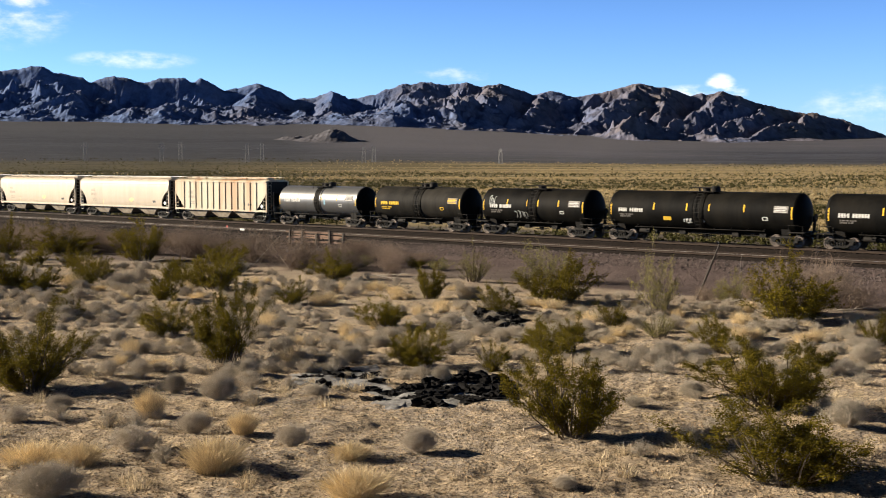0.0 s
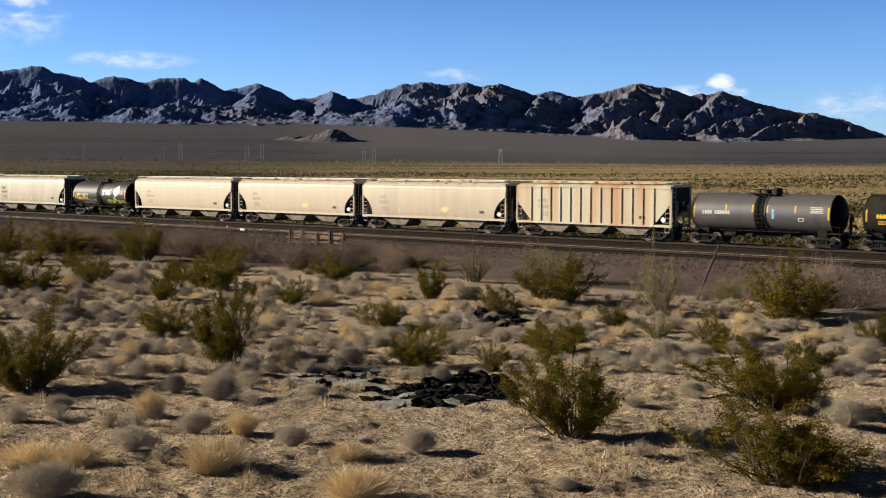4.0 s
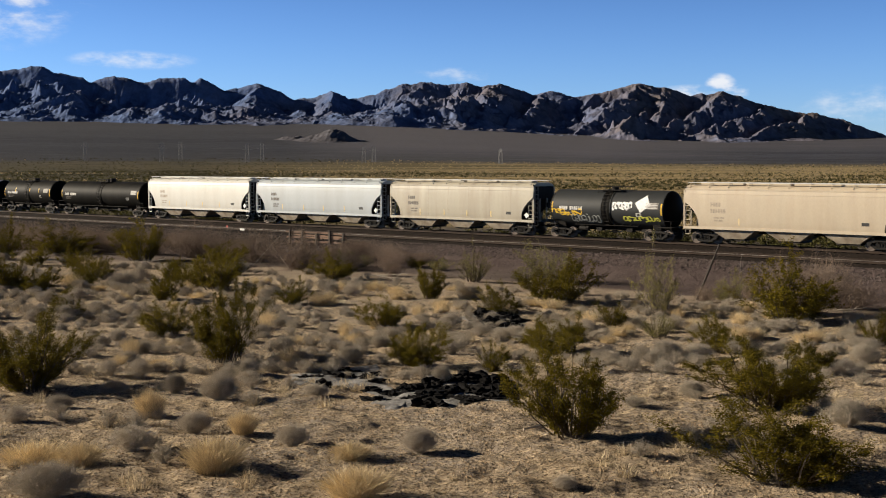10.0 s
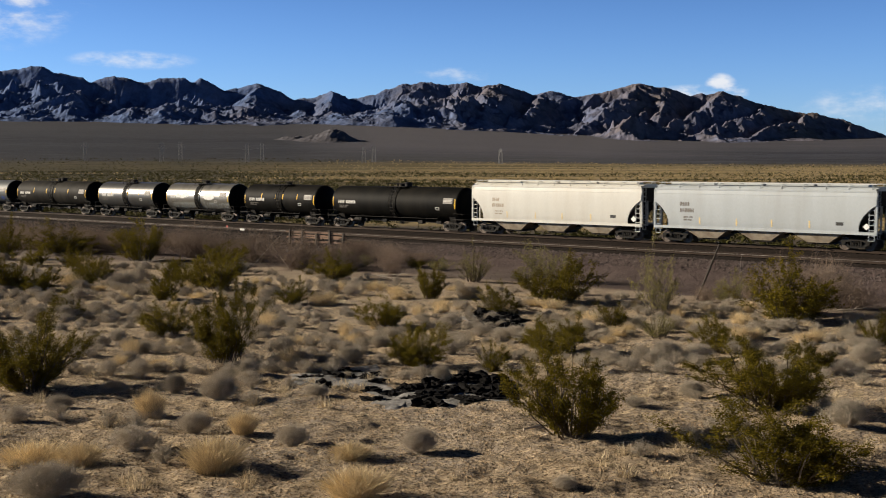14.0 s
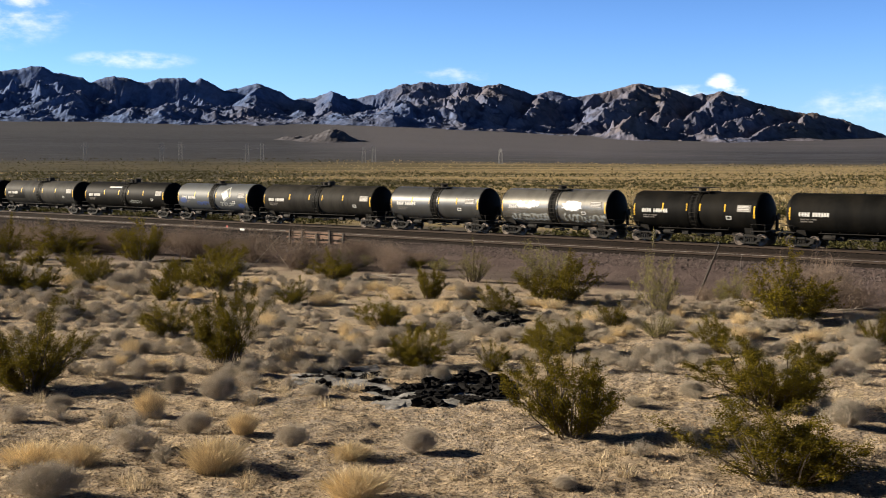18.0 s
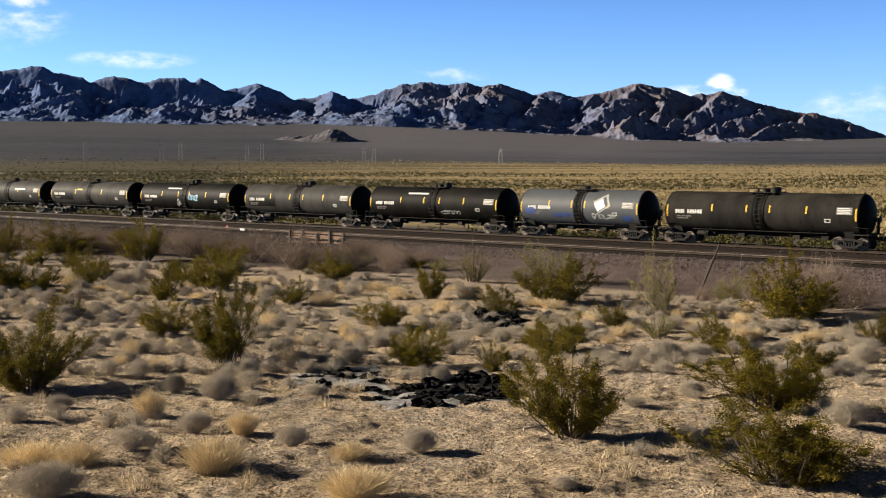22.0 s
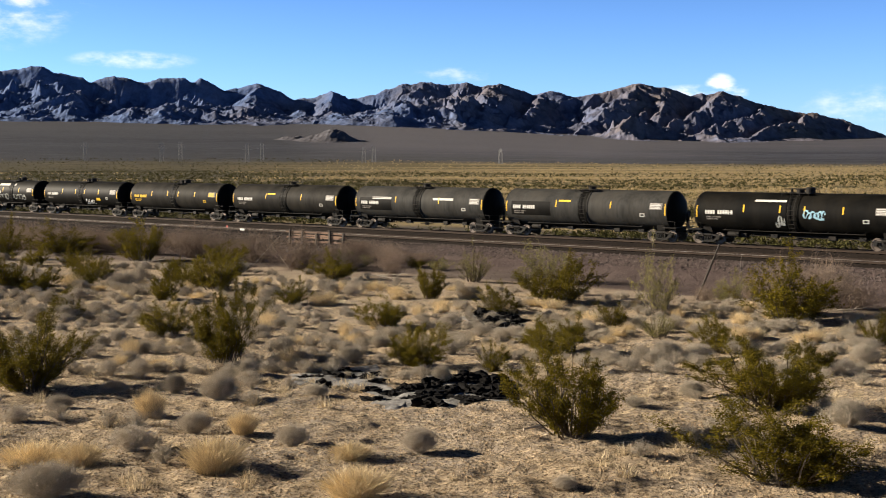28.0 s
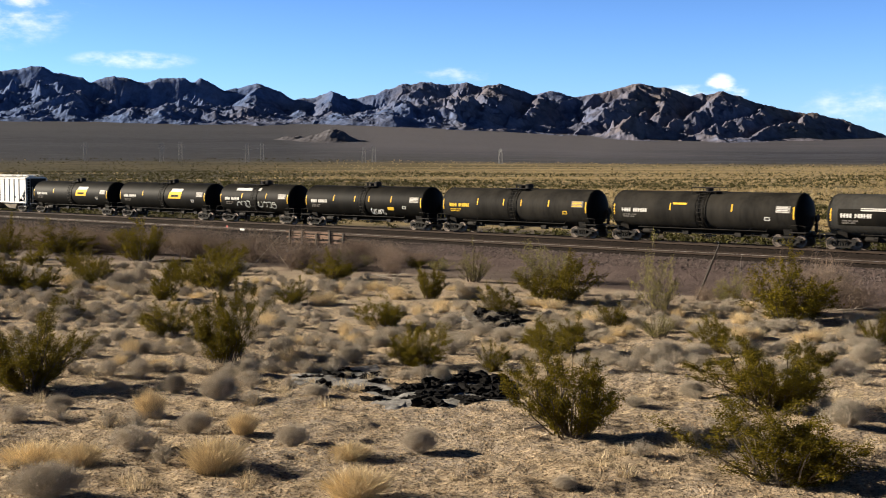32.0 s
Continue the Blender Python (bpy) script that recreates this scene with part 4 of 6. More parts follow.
def tank_car(L, paint, label, m, seed=0, ink="stencil_white", strips=4, gear="dome", R=1.56, ZC=2.46, panel=True, band=True):
    car = thing("tank_car", label, "freight car", m, "freight cars of the train")
    C = L / 2 - 1.35                        # half length of the straight shell
    prof = []
    for k in range(9):
        a = math.pi / 2 * k / 8
        prof.append((-C - 0.62 * math.cos(a), max(R * math.sin(a), 0.01)))
    for x in np.linspace(-C, C, 9)[1:-1]:
        prof.append((float(x), R))
    prof += [(-a, r) for a, r in prof[:9][::-1]]
    part("shell", Shape().lathe(prof[8:-8], (0, 0, ZC), "x", 48), paint, car)
    # heads of paler cars are painted black too, in place of their shade
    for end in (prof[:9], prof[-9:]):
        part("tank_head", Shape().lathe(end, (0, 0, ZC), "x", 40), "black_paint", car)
    surf = lambda z: math.sqrt(max(R * R - (z - ZC) ** 2, 0.01))

    def hoop(name, x, w, out, material_name):
        part(name, Shape().lathe([(x - w / 2, R), (x - w / 2, R + out), (x + w / 2, R + out), (x + w / 2, R)], (0, 0, ZC), "x", 40), material_name, car)
    for x in (-C, C):
        hoop("weld_ring", x, 0.06, 0.008, paint)
    if band:
        hoop("girth_band", 0.0, 0.94, 0.022, "black_paint")
        for x in (-0.44, 0.44):
            hoop("band_flange", x, 0.09, 0.05, paint)
    # ladder over the middle and the platform with its railing
    lad = Shape()
    for dx in (-0.24, 0.24):
        pts = [(dx, -(R + 0.12) * math.cos(a), ZC + (R + 0.12) * math.sin(a)) for a in np.linspace(-0.9, 1.25, 12)]
        lad.sweep(pts, [0.028] * len(pts), 5)
    for a in np.linspace(-0.85, 1.2, 11):
        lad.tube((-0.24, -(R + 0.12) * math.cos(a), ZC + (R + 0.12) * math.sin(a)), (0.24, -(R + 0.12) * math.cos(a), ZC + (R + 0.12) * math.sin(a)), 0.02, n=5)
    part("ladder", lad, "steel_underframe", car)
    T = ZC + R
    if gear != "bare":
        deck = Shape()
        for y0, y1 in ((-0.95, -0.5), (0.5, 0.95)):
            deck.box(-0.9, 0.9, y0, y1, T - 0.02, T + 0.02)
        for x in (-0.9, 0.9):
            deck.box(x - 0.2, x + 0.2, -0.95, 0.95, T - 0.02, T + 0.02)
        part("walkway", deck, "steel_underframe", car)
        rails = Shape()
        for x in (-1.05, -0.35, 0.35, 1.05):
            for y in (-0.92, 0.92):
                rails.tube((x, y, T - 0.25), (x, y, T + (0.52 if gear == "rail" else 0.3)), 0.022, n=5)
        for y in (-0.92, 0.92):
            rails.tube((-1.05, y, T + (0.52 if gear == "rail" else 0.3)), (1.05, y, T + (0.52 if gear == "rail" else 0.3)), 0.022, n=5)
        for x in (-1.05, 1.05):
            rails.tube((x, -0.92, T + 0.3), (x, 0.92, T + 0.3), 0.022, n=5)
        part("railing", rails, "steel_underframe", car)
    man = Shape().lathe([(-0.1, 0.3), (0.22, 0.3), (0.24, 0.36), (0.29, 0.36), (0.33, 0.28)], (0.0, 0, T), "z", 18)
    part("manway", man, "steel_underframe", car)
    if gear in ("dome", "rail"):
        part("valve_housing", Shape().lathe([(-0.1, 0.36), (0.34, 0.36), (0.42, 0.3), (0.44, 0.05)], (0.78, 0, T), "z", 18), "steel_underframe", car)
        part("vent_valve", Shape().tube((-0.7, 0.1, T - 0.1), (-0.7, 0.1, T + 0.28), 0.09, n=8).tube((-0.7, 0.1, T + 0.28), (-0.7, 0.1, T + 0.34), 0.13, n=8), "steel_underframe", car)
    # saddles, sills, end platforms
    spread = L - 4.15
    for s in (-1, 1):
        x = s * spread / 2
        sad = Shape()
        a = np.linspace(-2.35, -0.79, 9)
        ring = [(R * 1.012 * math.cos(t), ZC + R * 1.012 * math.sin(t)) for t in a]
        poly = ring + [(0.95, 0.9), (-0.95, 0.9)]
        k = len(poly)
        sad.add([(x - 0.35, y, z) for y, z in poly] + [(x + 0.35, y, z) for y, z in poly], [tuple(range(k)), tuple(range(2 * k - 1, k - 1, -1))] + [(i, k + i, k + (i + 1) % k, (i + 1) % k) for i in range(k)])
        part("saddle", sad, "steel_underframe", car)
        xa, xb = sorted((s * (spread / 2 - 1.1), s * (L / 2 - 0.5)))
        part("stub_sill", Shape().box(xa, xb, -0.26, 0.26, 0.78, 1.12, 0.02), "steel_underframe", car)
        xa, xb = sorted((s * (L / 2 - 1.75), s * (L / 2 - 0.5)))
        part("end_platform", Shape().box(xa, xb, -1.46, 1.46, 1.10, 1.16), "steel_underframe", car)
        for y in (-1.45, 1.45):
            rail = Shape()
            rail.bar([(s * (L / 2 - 1.7), y, 0.7), (s * (L / 2 - 1.7), y, 1.62), (s * (L / 2 - 1.55), y, 1.68), (s * (L / 2 - 0.6), y, 1.62), (s * (L / 2 - 0.55), y, 0.6)], 0.017)
            rail.tube((s * (L / 2 - 1.0), y, 0.6), (s * (L / 2 - 1.0), y, 1.15), 0.022, n=5)
            rail.tube((s * (L / 2 - 1.0), y, 0.6), (s * (L / 2 - 0.55), y, 0.6), 0.022, n=5)
            part("handrail", rail, "steel_underframe", car)
        part("crossover_railing", Shape().bar([(s * (L / 2 - 0.62), -1.4, 1.62), (s * (L / 2 - 0.62), 1.4, 1.62)], 0.017), "steel_underframe", car)
    # a grab rail on brackets along the foot of the camera side, with pipes and rigging under the belly
    grip = Shape().tube((-spread / 2 + 1.5, -1.42, 1.16), (spread / 2 - 1.5, -1.42, 1.16), 0.028)
    for k in range(9):
        x = -spread / 2 + 1.6 + (spread - 3.2) * k / 8
        grip.tube((x, -1.42, 1.16), (x, -1.02, 1.34), 0.02, n=5)
    part("grab_rail", grip, "steel_underframe", car)
    rig = Shape().box(-spread / 2 + 1.2, spread / 2 - 1.2, -0.16, 0.16, 0.80, 0.98, 0.02)
    for k, x in enumerate((-0.30, -0.12, 0.2, 0.36)):
        rig.box(x * spread - 0.28, x * spread + 0.28, -0.7, -0.2, 0.60 + 0.05 * (k % 2), 0.92, 0.04)
    part("brake_rigging", rig, "steel_underframe", car)
    part("brake_rod", Shape().tube((-spread / 2 + 1.3, -0.55, 0.75), (spread / 2 - 1.3, -0.55, 0.75), 0.03).tube((-spread / 2 + 1.3, 0.35, 0.72), (spread / 2 - 1.3, 0.35, 0.72), 0.05), "steel_underframe", car)
    part("bottom_outlet", Shape().lathe([(-0.42, 0.18), (-0.1, 0.22), (0.05, 0.5)], (0, 0, ZC - R), "z", 14).box(-0.5, 0.5, -0.35, 0.35, ZC - R - 0.36, ZC - R - 0.3), "steel_underframe", car)
    part("air_reservoir", Shape().lathe([(-0.5, 0.04), (-0.45, 0.2), (0.45, 0.2), (0.5, 0.04)], (-spread / 2 + 2.1, -0.8, 0.82), "x", 12), "steel_underframe", car)
    part("hand_brake", Shape().lathe([(0, 0.28), (0.04, 0.28)], (L / 2 - 0.55, 0.7, 2.2), "x", 16).box(L / 2 - 0.75, L / 2 - 0.55, 0.6, 0.8, 1.1, 2.3, 0.02), "steel_underframe", car)
    running_gear(car, spread, L / 2)
    # markings
    x0 = -C + 0.75
    lettering(car, x0, 2.35, (4, 6), 0.30, surf, ink, seed, "stencil")
    lettering(car, x0 + 0.1, 2.08, (5, 3, 6), 0.11, surf, ink if ink != "stencil_white" else "stencil_grey", seed + 1, "small_stencil")
    lettering(car, x0 + 0.1, 1.92, (7, 5), 0.11, surf, ink if ink != "stencil_white" else "stencil_grey", seed + 2, "small_stencil")
    if panel:
        pz = 2.55
        mark("data_panel", car, C - 1.5, C - 0.35, pz, pz + 0.52, surf, "stencil_grey", "grey stencilled data panel")
        for k in range(4):
            mark("panel_line", car, C - 1.45, C - 0.45 - 0.1 * (k % 2), pz + 0.05 + 0.12 * k, pz + 0.11 + 0.12 * k, surf, ink, thick=0.012)
        if paint == "satin_grey_paint":
            mark("repaint_panel", car, x0 - 0.2, x0 + 3.9, 1.80, 2.98, surf, "black_paint", "black repainted panel under the stencil", thick=0.004)
        mark("stencil_box", car, C - 2.4, C - 1.95, 1.95, 2.22, surf, ink)
        mark("stencil_box", car, C - 2.32, C - 2.03, 2.01, 2.16, surf, paint, thick=0.012)
    for x in (-C + 0.02, C - 0.08):
        mark("reflective_strip", car, x - 0.05, x + 0.05, 2.1, 3.0, surf, "strip_yellow")
    for k in range(strips):
        x = -C * 0.62 + 1.24 * C * (k + 0.5) / strips + (0.3 if k % 2 else -0.2)
        mark("reflective_strip", car, x - 0.05, x + 0.05, 2.55, 3.1, surf, "strip_yellow")
    return car, surf, C


# places of the couplings along the track at the start, front of the train first
JOINTS = [19.45, 37.75, 56.1, 69.35, 82.5, 96.1, 112.45, 130.95, 149.2, 167.45, 180.75, 198.6, 217.6, 236.2, 254.55, 267.75,
          281.1, 294.3, 312.25, 326.55, 344.5, 362.75, 380.95, 399.45, 417.75, 435.95, 454.15, 472.25, 485.55, 503.75, 522.2, 540.6]
SPEED = 11.88
CARS = []


def build_train():
    order = [
        ("T", "black_paint", {}), ("T", "black_paint", {}), ("T", "black_paint", {"gear": "low"}), ("T", "dusty_black_paint", {"ink": "stencil_yellow", "strips": 0}), ("T", "gloss_black_paint", {"R": 1.47}),
        ("F", "rusty_cream_paint", {}), ("H", "beige_paint", {}), ("H", "cream_paint", {}), ("H", "cream_paint", {}), ("T", "dark_slate_paint", {"strips": 1, "gear": "low"}),
        ("H", "tan_paint", {}), ("H", "grey_paint", {}), ("H", "white_paint", {}),
        ("T", "black_paint", {"strips": 0}), ("T", "black_paint", {"gear": "low"}), ("T", "worn_silver_black_paint", {"strips": 1, "gear": "low"}), ("T", "sheen_black_paint", {"gear": "low"}), ("T", "dusty_black_paint", {}),
        ("T", "slate_paint", {"gear": "low", "strips": 4}), ("T", "black_paint", {}), ("T", "satin_grey_paint", {}), ("T", "black_paint", {}), ("T", "satin_grey_paint", {"gear": "low", "strips": 2}), ("T", "satin_grey_paint", {"gear": "low", "strips": 2}),
        ("T", "dusty_black_paint", {"gear": "low", "strips": 2}), ("T", "dusty_black_paint", {"ink": "stencil_yellow"}), ("T", "black_paint", {}), ("T", "black_paint", {"gear": "rail", "strips": 2}), ("T", "black_paint", {"strips": 3}), ("T", "black_paint", {"strips": 3}),
        ("F", "cold_white_paint", {})]
    words = {"satin_grey_paint": "satin dark grey", "black_paint": "black", "dusty_black_paint": "dust-covered black", "gloss_black_paint": "glossy black", "sheen_black_paint": "shiny weathered black", "slate_paint": "faded slate-grey", "dark_slate_paint": "dark slate-grey graffiti-covered", "worn_silver_black_paint": "shiny worn dark-grey",
             "rusty_cream_paint": "rust-streaked cream ribbed", "beige_paint": "pale beige", "cream_paint": "cream", "tan_paint": "weathered tan", "grey_paint": "light grey", "white_paint": "off-white", "cold_white_paint": "white ribbed"}
    for k, (kind, paint, kw) in enumerate(order):
        s, L = (JOINTS[k] + JOINTS[k + 1]) / 2, JOINTS[k + 1] - JOINTS[k]
        m = track_pose(s, D_MAIN, RAIL_Z)
        if kind == "T":
            size = "short" if L < 15 else "long"
            car, surf, C = tank_car(L, paint, f"{size} {words[paint]} steel tank car rolling on the main track", m, seed=k * 7, **kw)
        else:
            car = hopper_car(L, paint, f"{words[paint]} covered hopper car rolling on the main track", m, flat=kind == "F", seed=k * 7, extras=(-0.55, -0.2, 0.12, 0.45) if paint in ("grey_paint", "white_paint", "tan_paint") else ((-0.45, ) if kind == "H" else ()))
            surf, C = (lambda z: side_y(z, False)), L / 2 - 0.62
        CARS.append((car, s))
        # what sets single cars apart
        if k == 1:
            scrawl(car, -1.2, 0.6, 1.55, 1.95, surf, "spray_white", 3, 7, 0.05, label="small white spray scrawl")
            mark("stencil_box", car, -3.0, -2.3, 1.75, 2.05, surf, "stencil_yellow")
        if k == 2:
            scrawl(car, -4.6, -3.9, 2.5, 3.4, surf, "spray_grey", 5, 4, 0.06)
            scrawl(car, -2.0, 0.2, 1.5, 2.1, surf, "spray_grey", 6, 6, 0.05)
        if k == 4:
            mark("tag", car, 1.0, 1.18, 2.1, 2.8, surf, "spray_blue", "light blue sprayed stripe")
        if k in (6, 7):
            patch_cloud(car, 1.3, 2.2, 1.8, 2.3, surf, "faded_yellow", 4, "faded_emblem", "faded yellow emblem")
        if k == 9:
            scrawl(car, 0.7, 2.5, 2.45, 3.1, surf, "spray_white", 8, 6, 0.13, label="white spray-painted letters, unreadable")
            tile(car, 3.5, 2.95, 1.1, 0.95, 0.6, surf, "spray_white", "emblem", "white tilted square emblem")
            scrawl(car, -C, -2.3, 1.9, 2.4, surf, "stencil_yellow", 11, 7, 0.08)
            scrawl(car, 1.7, 5.0, 1.55, 1.95, surf, "spray_yellow_green", 12, 9, 0.08)
            scrawl(car, -3.4, -0.6, 1.35, 2.0, surf, "spray_grey", 13, 8, 0.07)
        if k == 15:
            scrawl(car, -3.6, -1.5, 2.45, 3.0, surf, "spray_white", 14, 7, 0.22, label="thick white spray-painted letters, unreadable")
            patch_cloud(car, 1.0, 3.0, 2.25, 3.1, surf, "spray_white", 15, label="solid white spray-painted patch")
            scrawl(car, -4.3, -0.5, 1.35, 1.95, surf, "spray_grey", 16, 10, 0.12)
            scrawl(car, 1.2, C, 1.35, 2.0, surf, "spray_grey", 17, 10, 0.12)
        if k == 18:
            patch_cloud(car, -C + 0.4, -C + 1.5, 1.9, 2.5, surf, "spray_dark_blue", 18, label="dark blue sprayed patch")
            patch_cloud(car, C - 1.5, C - 0.5, 1.5, 2.0, surf, "spray_dark_blue", 19)
            scrawl(car, -2.4, -0.3, 1.7, 2.1, surf, "spray_dark_blue", 20, 6, 0.12)
            tile(car, 2.4, 2.9, 1.35, 1.1, 0.5, surf, "spray_grey", "emblem", "pale tilted square emblem", hole=1.0)
            tile(car, 2.2, 2.8, 0.85, 0.75, 0.5, surf, "spray_white", "emblem", "white tilted square emblem", thick=0.012)
            scrawl(car, 1.4, 3.6, 1.65, 2.1, surf, "spray_grey", 21, 6, 0.08)
        if k in (19, 21, 27):
            mark("bar_sign", car, -3.0, -0.4 if k != 27 else 0.9, 3.35, 3.5 if k != 27 else 3.62, surf, "stencil_white", "white painted bar")
        if k == 19:
            scrawl(car, 1.2, 3.4, 1.6, 1.95, surf, "spray_grey", 22, 7, 0.05)
        if k == 21:
            scrawl(car, 1.0, 2.6, 2.15, 2.75, surf, "spray_blue", 23, 6, 0.09, label="light blue spray-painted letters, unreadable")
            scrawl(car, -1.2, 0.1, 1.5, 2.3, surf, "spray_grey", 24, 6, 0.09)
        if k in (22, 24):
            mark("stencil_bar", car, -2.4, -1.2, 3.0, 3.15, surf, "stencil_yellow")
        if k == 23:
            for xx in (-5.6, 2.0):
                mark("bar_sign", car, xx, xx + 2.4, 2.85, 3.05, surf, "stencil_white", "white painted bar")
        if k == 26:
            scrawl(car, 1.2, 3.0, 1.35, 1.9, surf, "spray_white", 25, 6, 0.07, label="white spray-painted letters, unreadable")
            mark("stencil_box", car, 3.4, 4.2, 1.8, 2.1, surf, "stencil_yellow")
        if k == 27:
            scrawl(car, -2.6, 3.4, 1.6, 2.3, surf, "spray_grey", 26, 9, 0.08)
        if k in (28, 29):
            mark("emblem", car, 1.3, 3.5, 2.3, 3.05, surf, "stencil_yellow", "bright yellow leaning emblem panel", lean=0.35)
            mark("emblem", car, 1.7, 3.7, 3.05, 3.4, surf, "stencil_white", "white leaning emblem bar", lean=0.35, thick=0.008)
            mark("emblem_bar", car, 1.8, 3.1, 2.5, 2.72, surf, paint, lean=0.3, thick=0.012)


build_train()


# ---- plants ----
def leaf_cloud(centres, size, rnd, two=True):
    """Small quads scattered at the given places, each turned at random."""
    n = len(centres)
    u = rnd.normal(size=(n, 3)); u /= np.linalg.norm(u, axis=1)[:, None]
    w = rnd.normal(size=(n, 3)); w -= (w * u).sum(1)[:, None] * u; w /= np.linalg.norm(w, axis=1)[:, None]
    s = size * rnd.uniform(0.6, 1.4, n)[:, None]
    v = np.stack([centres - u * s, centres - w * s * 0.6, centres + u * s, centres + w * s * 0.6], 1).reshape(-1, 3)
    return v, np.arange(4 * n).reshape(n, 4)


def blades(base, tip, width, rnd):
    """Thin triangles from base to tip."""
    n = len(base)
    d = tip - base
    side = np.cross(d, rnd.normal(size=(n, 3))); side /= np.linalg.norm(side, axis=1)[:, None] + 1e-9
    w = np.broadcast_to(np.asarray(width), (n,))[:, None]
    v = np.stack([base - side * w / 2, base + side * w / 2, tip], 1).reshape(-1, 3)
    return v, np.arange(3 * n).reshape(n, 3)


def creosote_meshes(seed, leaves, size):
    """An open, vase-shaped shrub of thin leaning stems with feathery leaf sprays along them: about 1 wide and 1 high."""
    rnd = np.random.default_rng(seed)
    stems = Shape()
    sprays = []
    side = rnd.uniform(0, 6.283)
    for k in range(44):
        a = rnd.uniform(0, 2 * math.pi)
        lean = rnd.uniform(0.05, 1.1) ** 0.7
        length = rnd.uniform(0.6, 1.12) * (1 + 0.25 * math.cos(a - side)) * (1 + 0.16 * math.sin(3 * a + seed))
        sway = rnd.normal() * 0.06
        root = rnd.uniform(0.02, 0.20)
        pts = [Vector((root * math.cos(a), root * math.sin(a), 0))]
        for i in range(1, 6):
            t = i / 5
            r = root + (0.60 - root) * lean * t * (0.85 + 0.25 * math.cos(a - side))
            pts.append(Vector((r * math.cos(a) - sway * t * math.sin(a), r * math.sin(a) + sway * t * math.cos(a), length * t * (1.0 - 0.42 * min(lean, 1.1)))) + Vector(rnd.normal(size=3) * 0.018))
        stems.sweep(pts, [0.009 * (1 - i * 0.16) for i in range(6)], 3)
        for j in range(6):
            t = rnd.uniform(0.06, 0.95)
            i = min(int(t * 5), 4)
            q = pts[i].lerp(pts[i + 1], t * 5 - i)
            way = (pts[i + 1] - pts[i]).normalized() * rnd.uniform(0.03, 0.10) + Vector((rnd.normal() * 0.055, rnd.normal() * 0.055, abs(rnd.normal()) * 0.05))
            stems.tube(q, q + way, 0.0035, 0.002, n=3, caps=False)
            sprays.append((q, way, rnd.uniform(0.014, 0.030)))
        sprays.append((pts[4], (pts[5] - pts[4]) * 1.15, 0.018))
    weight = np.array([r * d.length for c, d, r in sprays]) ** 0.9
    pick = rnd.choice(len(sprays), leaves, p=weight / weight.sum())
    f = rnd.uniform(0.1, 1.1, leaves)[:, None]
    c = np.array([tuple(p) for p, d, r in sprays])[pick] + f * np.array([tuple(d) for p, d, r in sprays])[pick]
    c = c + rnd.normal(size=(leaves, 3)) * np.array([r for p, d, r in sprays])[pick][:, None]
    c[:, 2] = np.where(c[:, 2] < 0.03, 0.03 + 0.1 * rnd.uniform(size=leaves), c[:, 2])
    v, q = leaf_cloud(c, size, rnd)
    return stems.mesh("branchwork"), array_mesh("foliage", v, q)


def twig_mesh(seed, n, leafy, spread=0.5, high=0.55, width=0.006, lsize=0.013, wild=0.03):
    """A rounded shrub of fine bare twigs, with a haze of tiny leaves."""
    rnd = np.random.default_rng(seed)
    a, lean = rnd.uniform(0, 2 * math.pi, n), rnd.uniform(0, 1, n) ** 0.6
    ln = rnd.uniform(0.7, 1.0, n)
    tip = np.stack([spread * lean * np.cos(a) * ln, spread * lean * np.sin(a) * ln, high * ln * np.sqrt(np.maximum(1 - 0.85 * lean ** 2, 0.05))], 1) + rnd.normal(size=(n, 3)) * wild
    mid = tip * rnd.uniform(0.4, 0.6, n)[:, None] + rnd.normal(size=(n, 3)) * wild
    base = rnd.normal(size=(n, 3)) * np.array([0.05, 0.05, 0.0])
    tip[:, 2], mid[:, 2] = np.maximum(tip[:, 2], 0.02), np.maximum(mid[:, 2], 0.01)
    v1, f1 = blades(base, mid, width * 1.6, rnd)
    v2, f2 = blades(mid, tip, width, rnd)
    k = 3 * n
    m = rnd.integers(0, n, 2 * n)
    fork = mid[m] * 0.4 + tip[m] * 0.6
    v3, f3 = blades(fork, fork + rnd.normal(size=(2 * n, 3)) * (0.05 + 0.7 * wild) + np.array([0, 0, 0.04]), width * 0.7, rnd)
    v, f = np.concatenate([v1, v2, v3]), np.concatenate([f1, f2 + k, f3 + 2 * k])
    if leafy:
        m = rnd.integers(0, n, leafy)
        t = rnd.uniform(0.5, 1.05, leafy)[:, None]
        lv, lf = leaf_cloud(mid[m] * (1 - t) + tip[m] * t + rnd.normal(size=(leafy, 3)) * 0.03, lsize, rnd)
        tri = np.concatenate([lf[:, [0, 1, 2]], lf[:, [0, 2, 3]]]) + len(v)
        v, f = np.concatenate([v, lv]), np.concatenate([f, tri])
    v[:, 2] = np.maximum(v[:, 2], 0)
    return array_mesh("twigs", v, f)


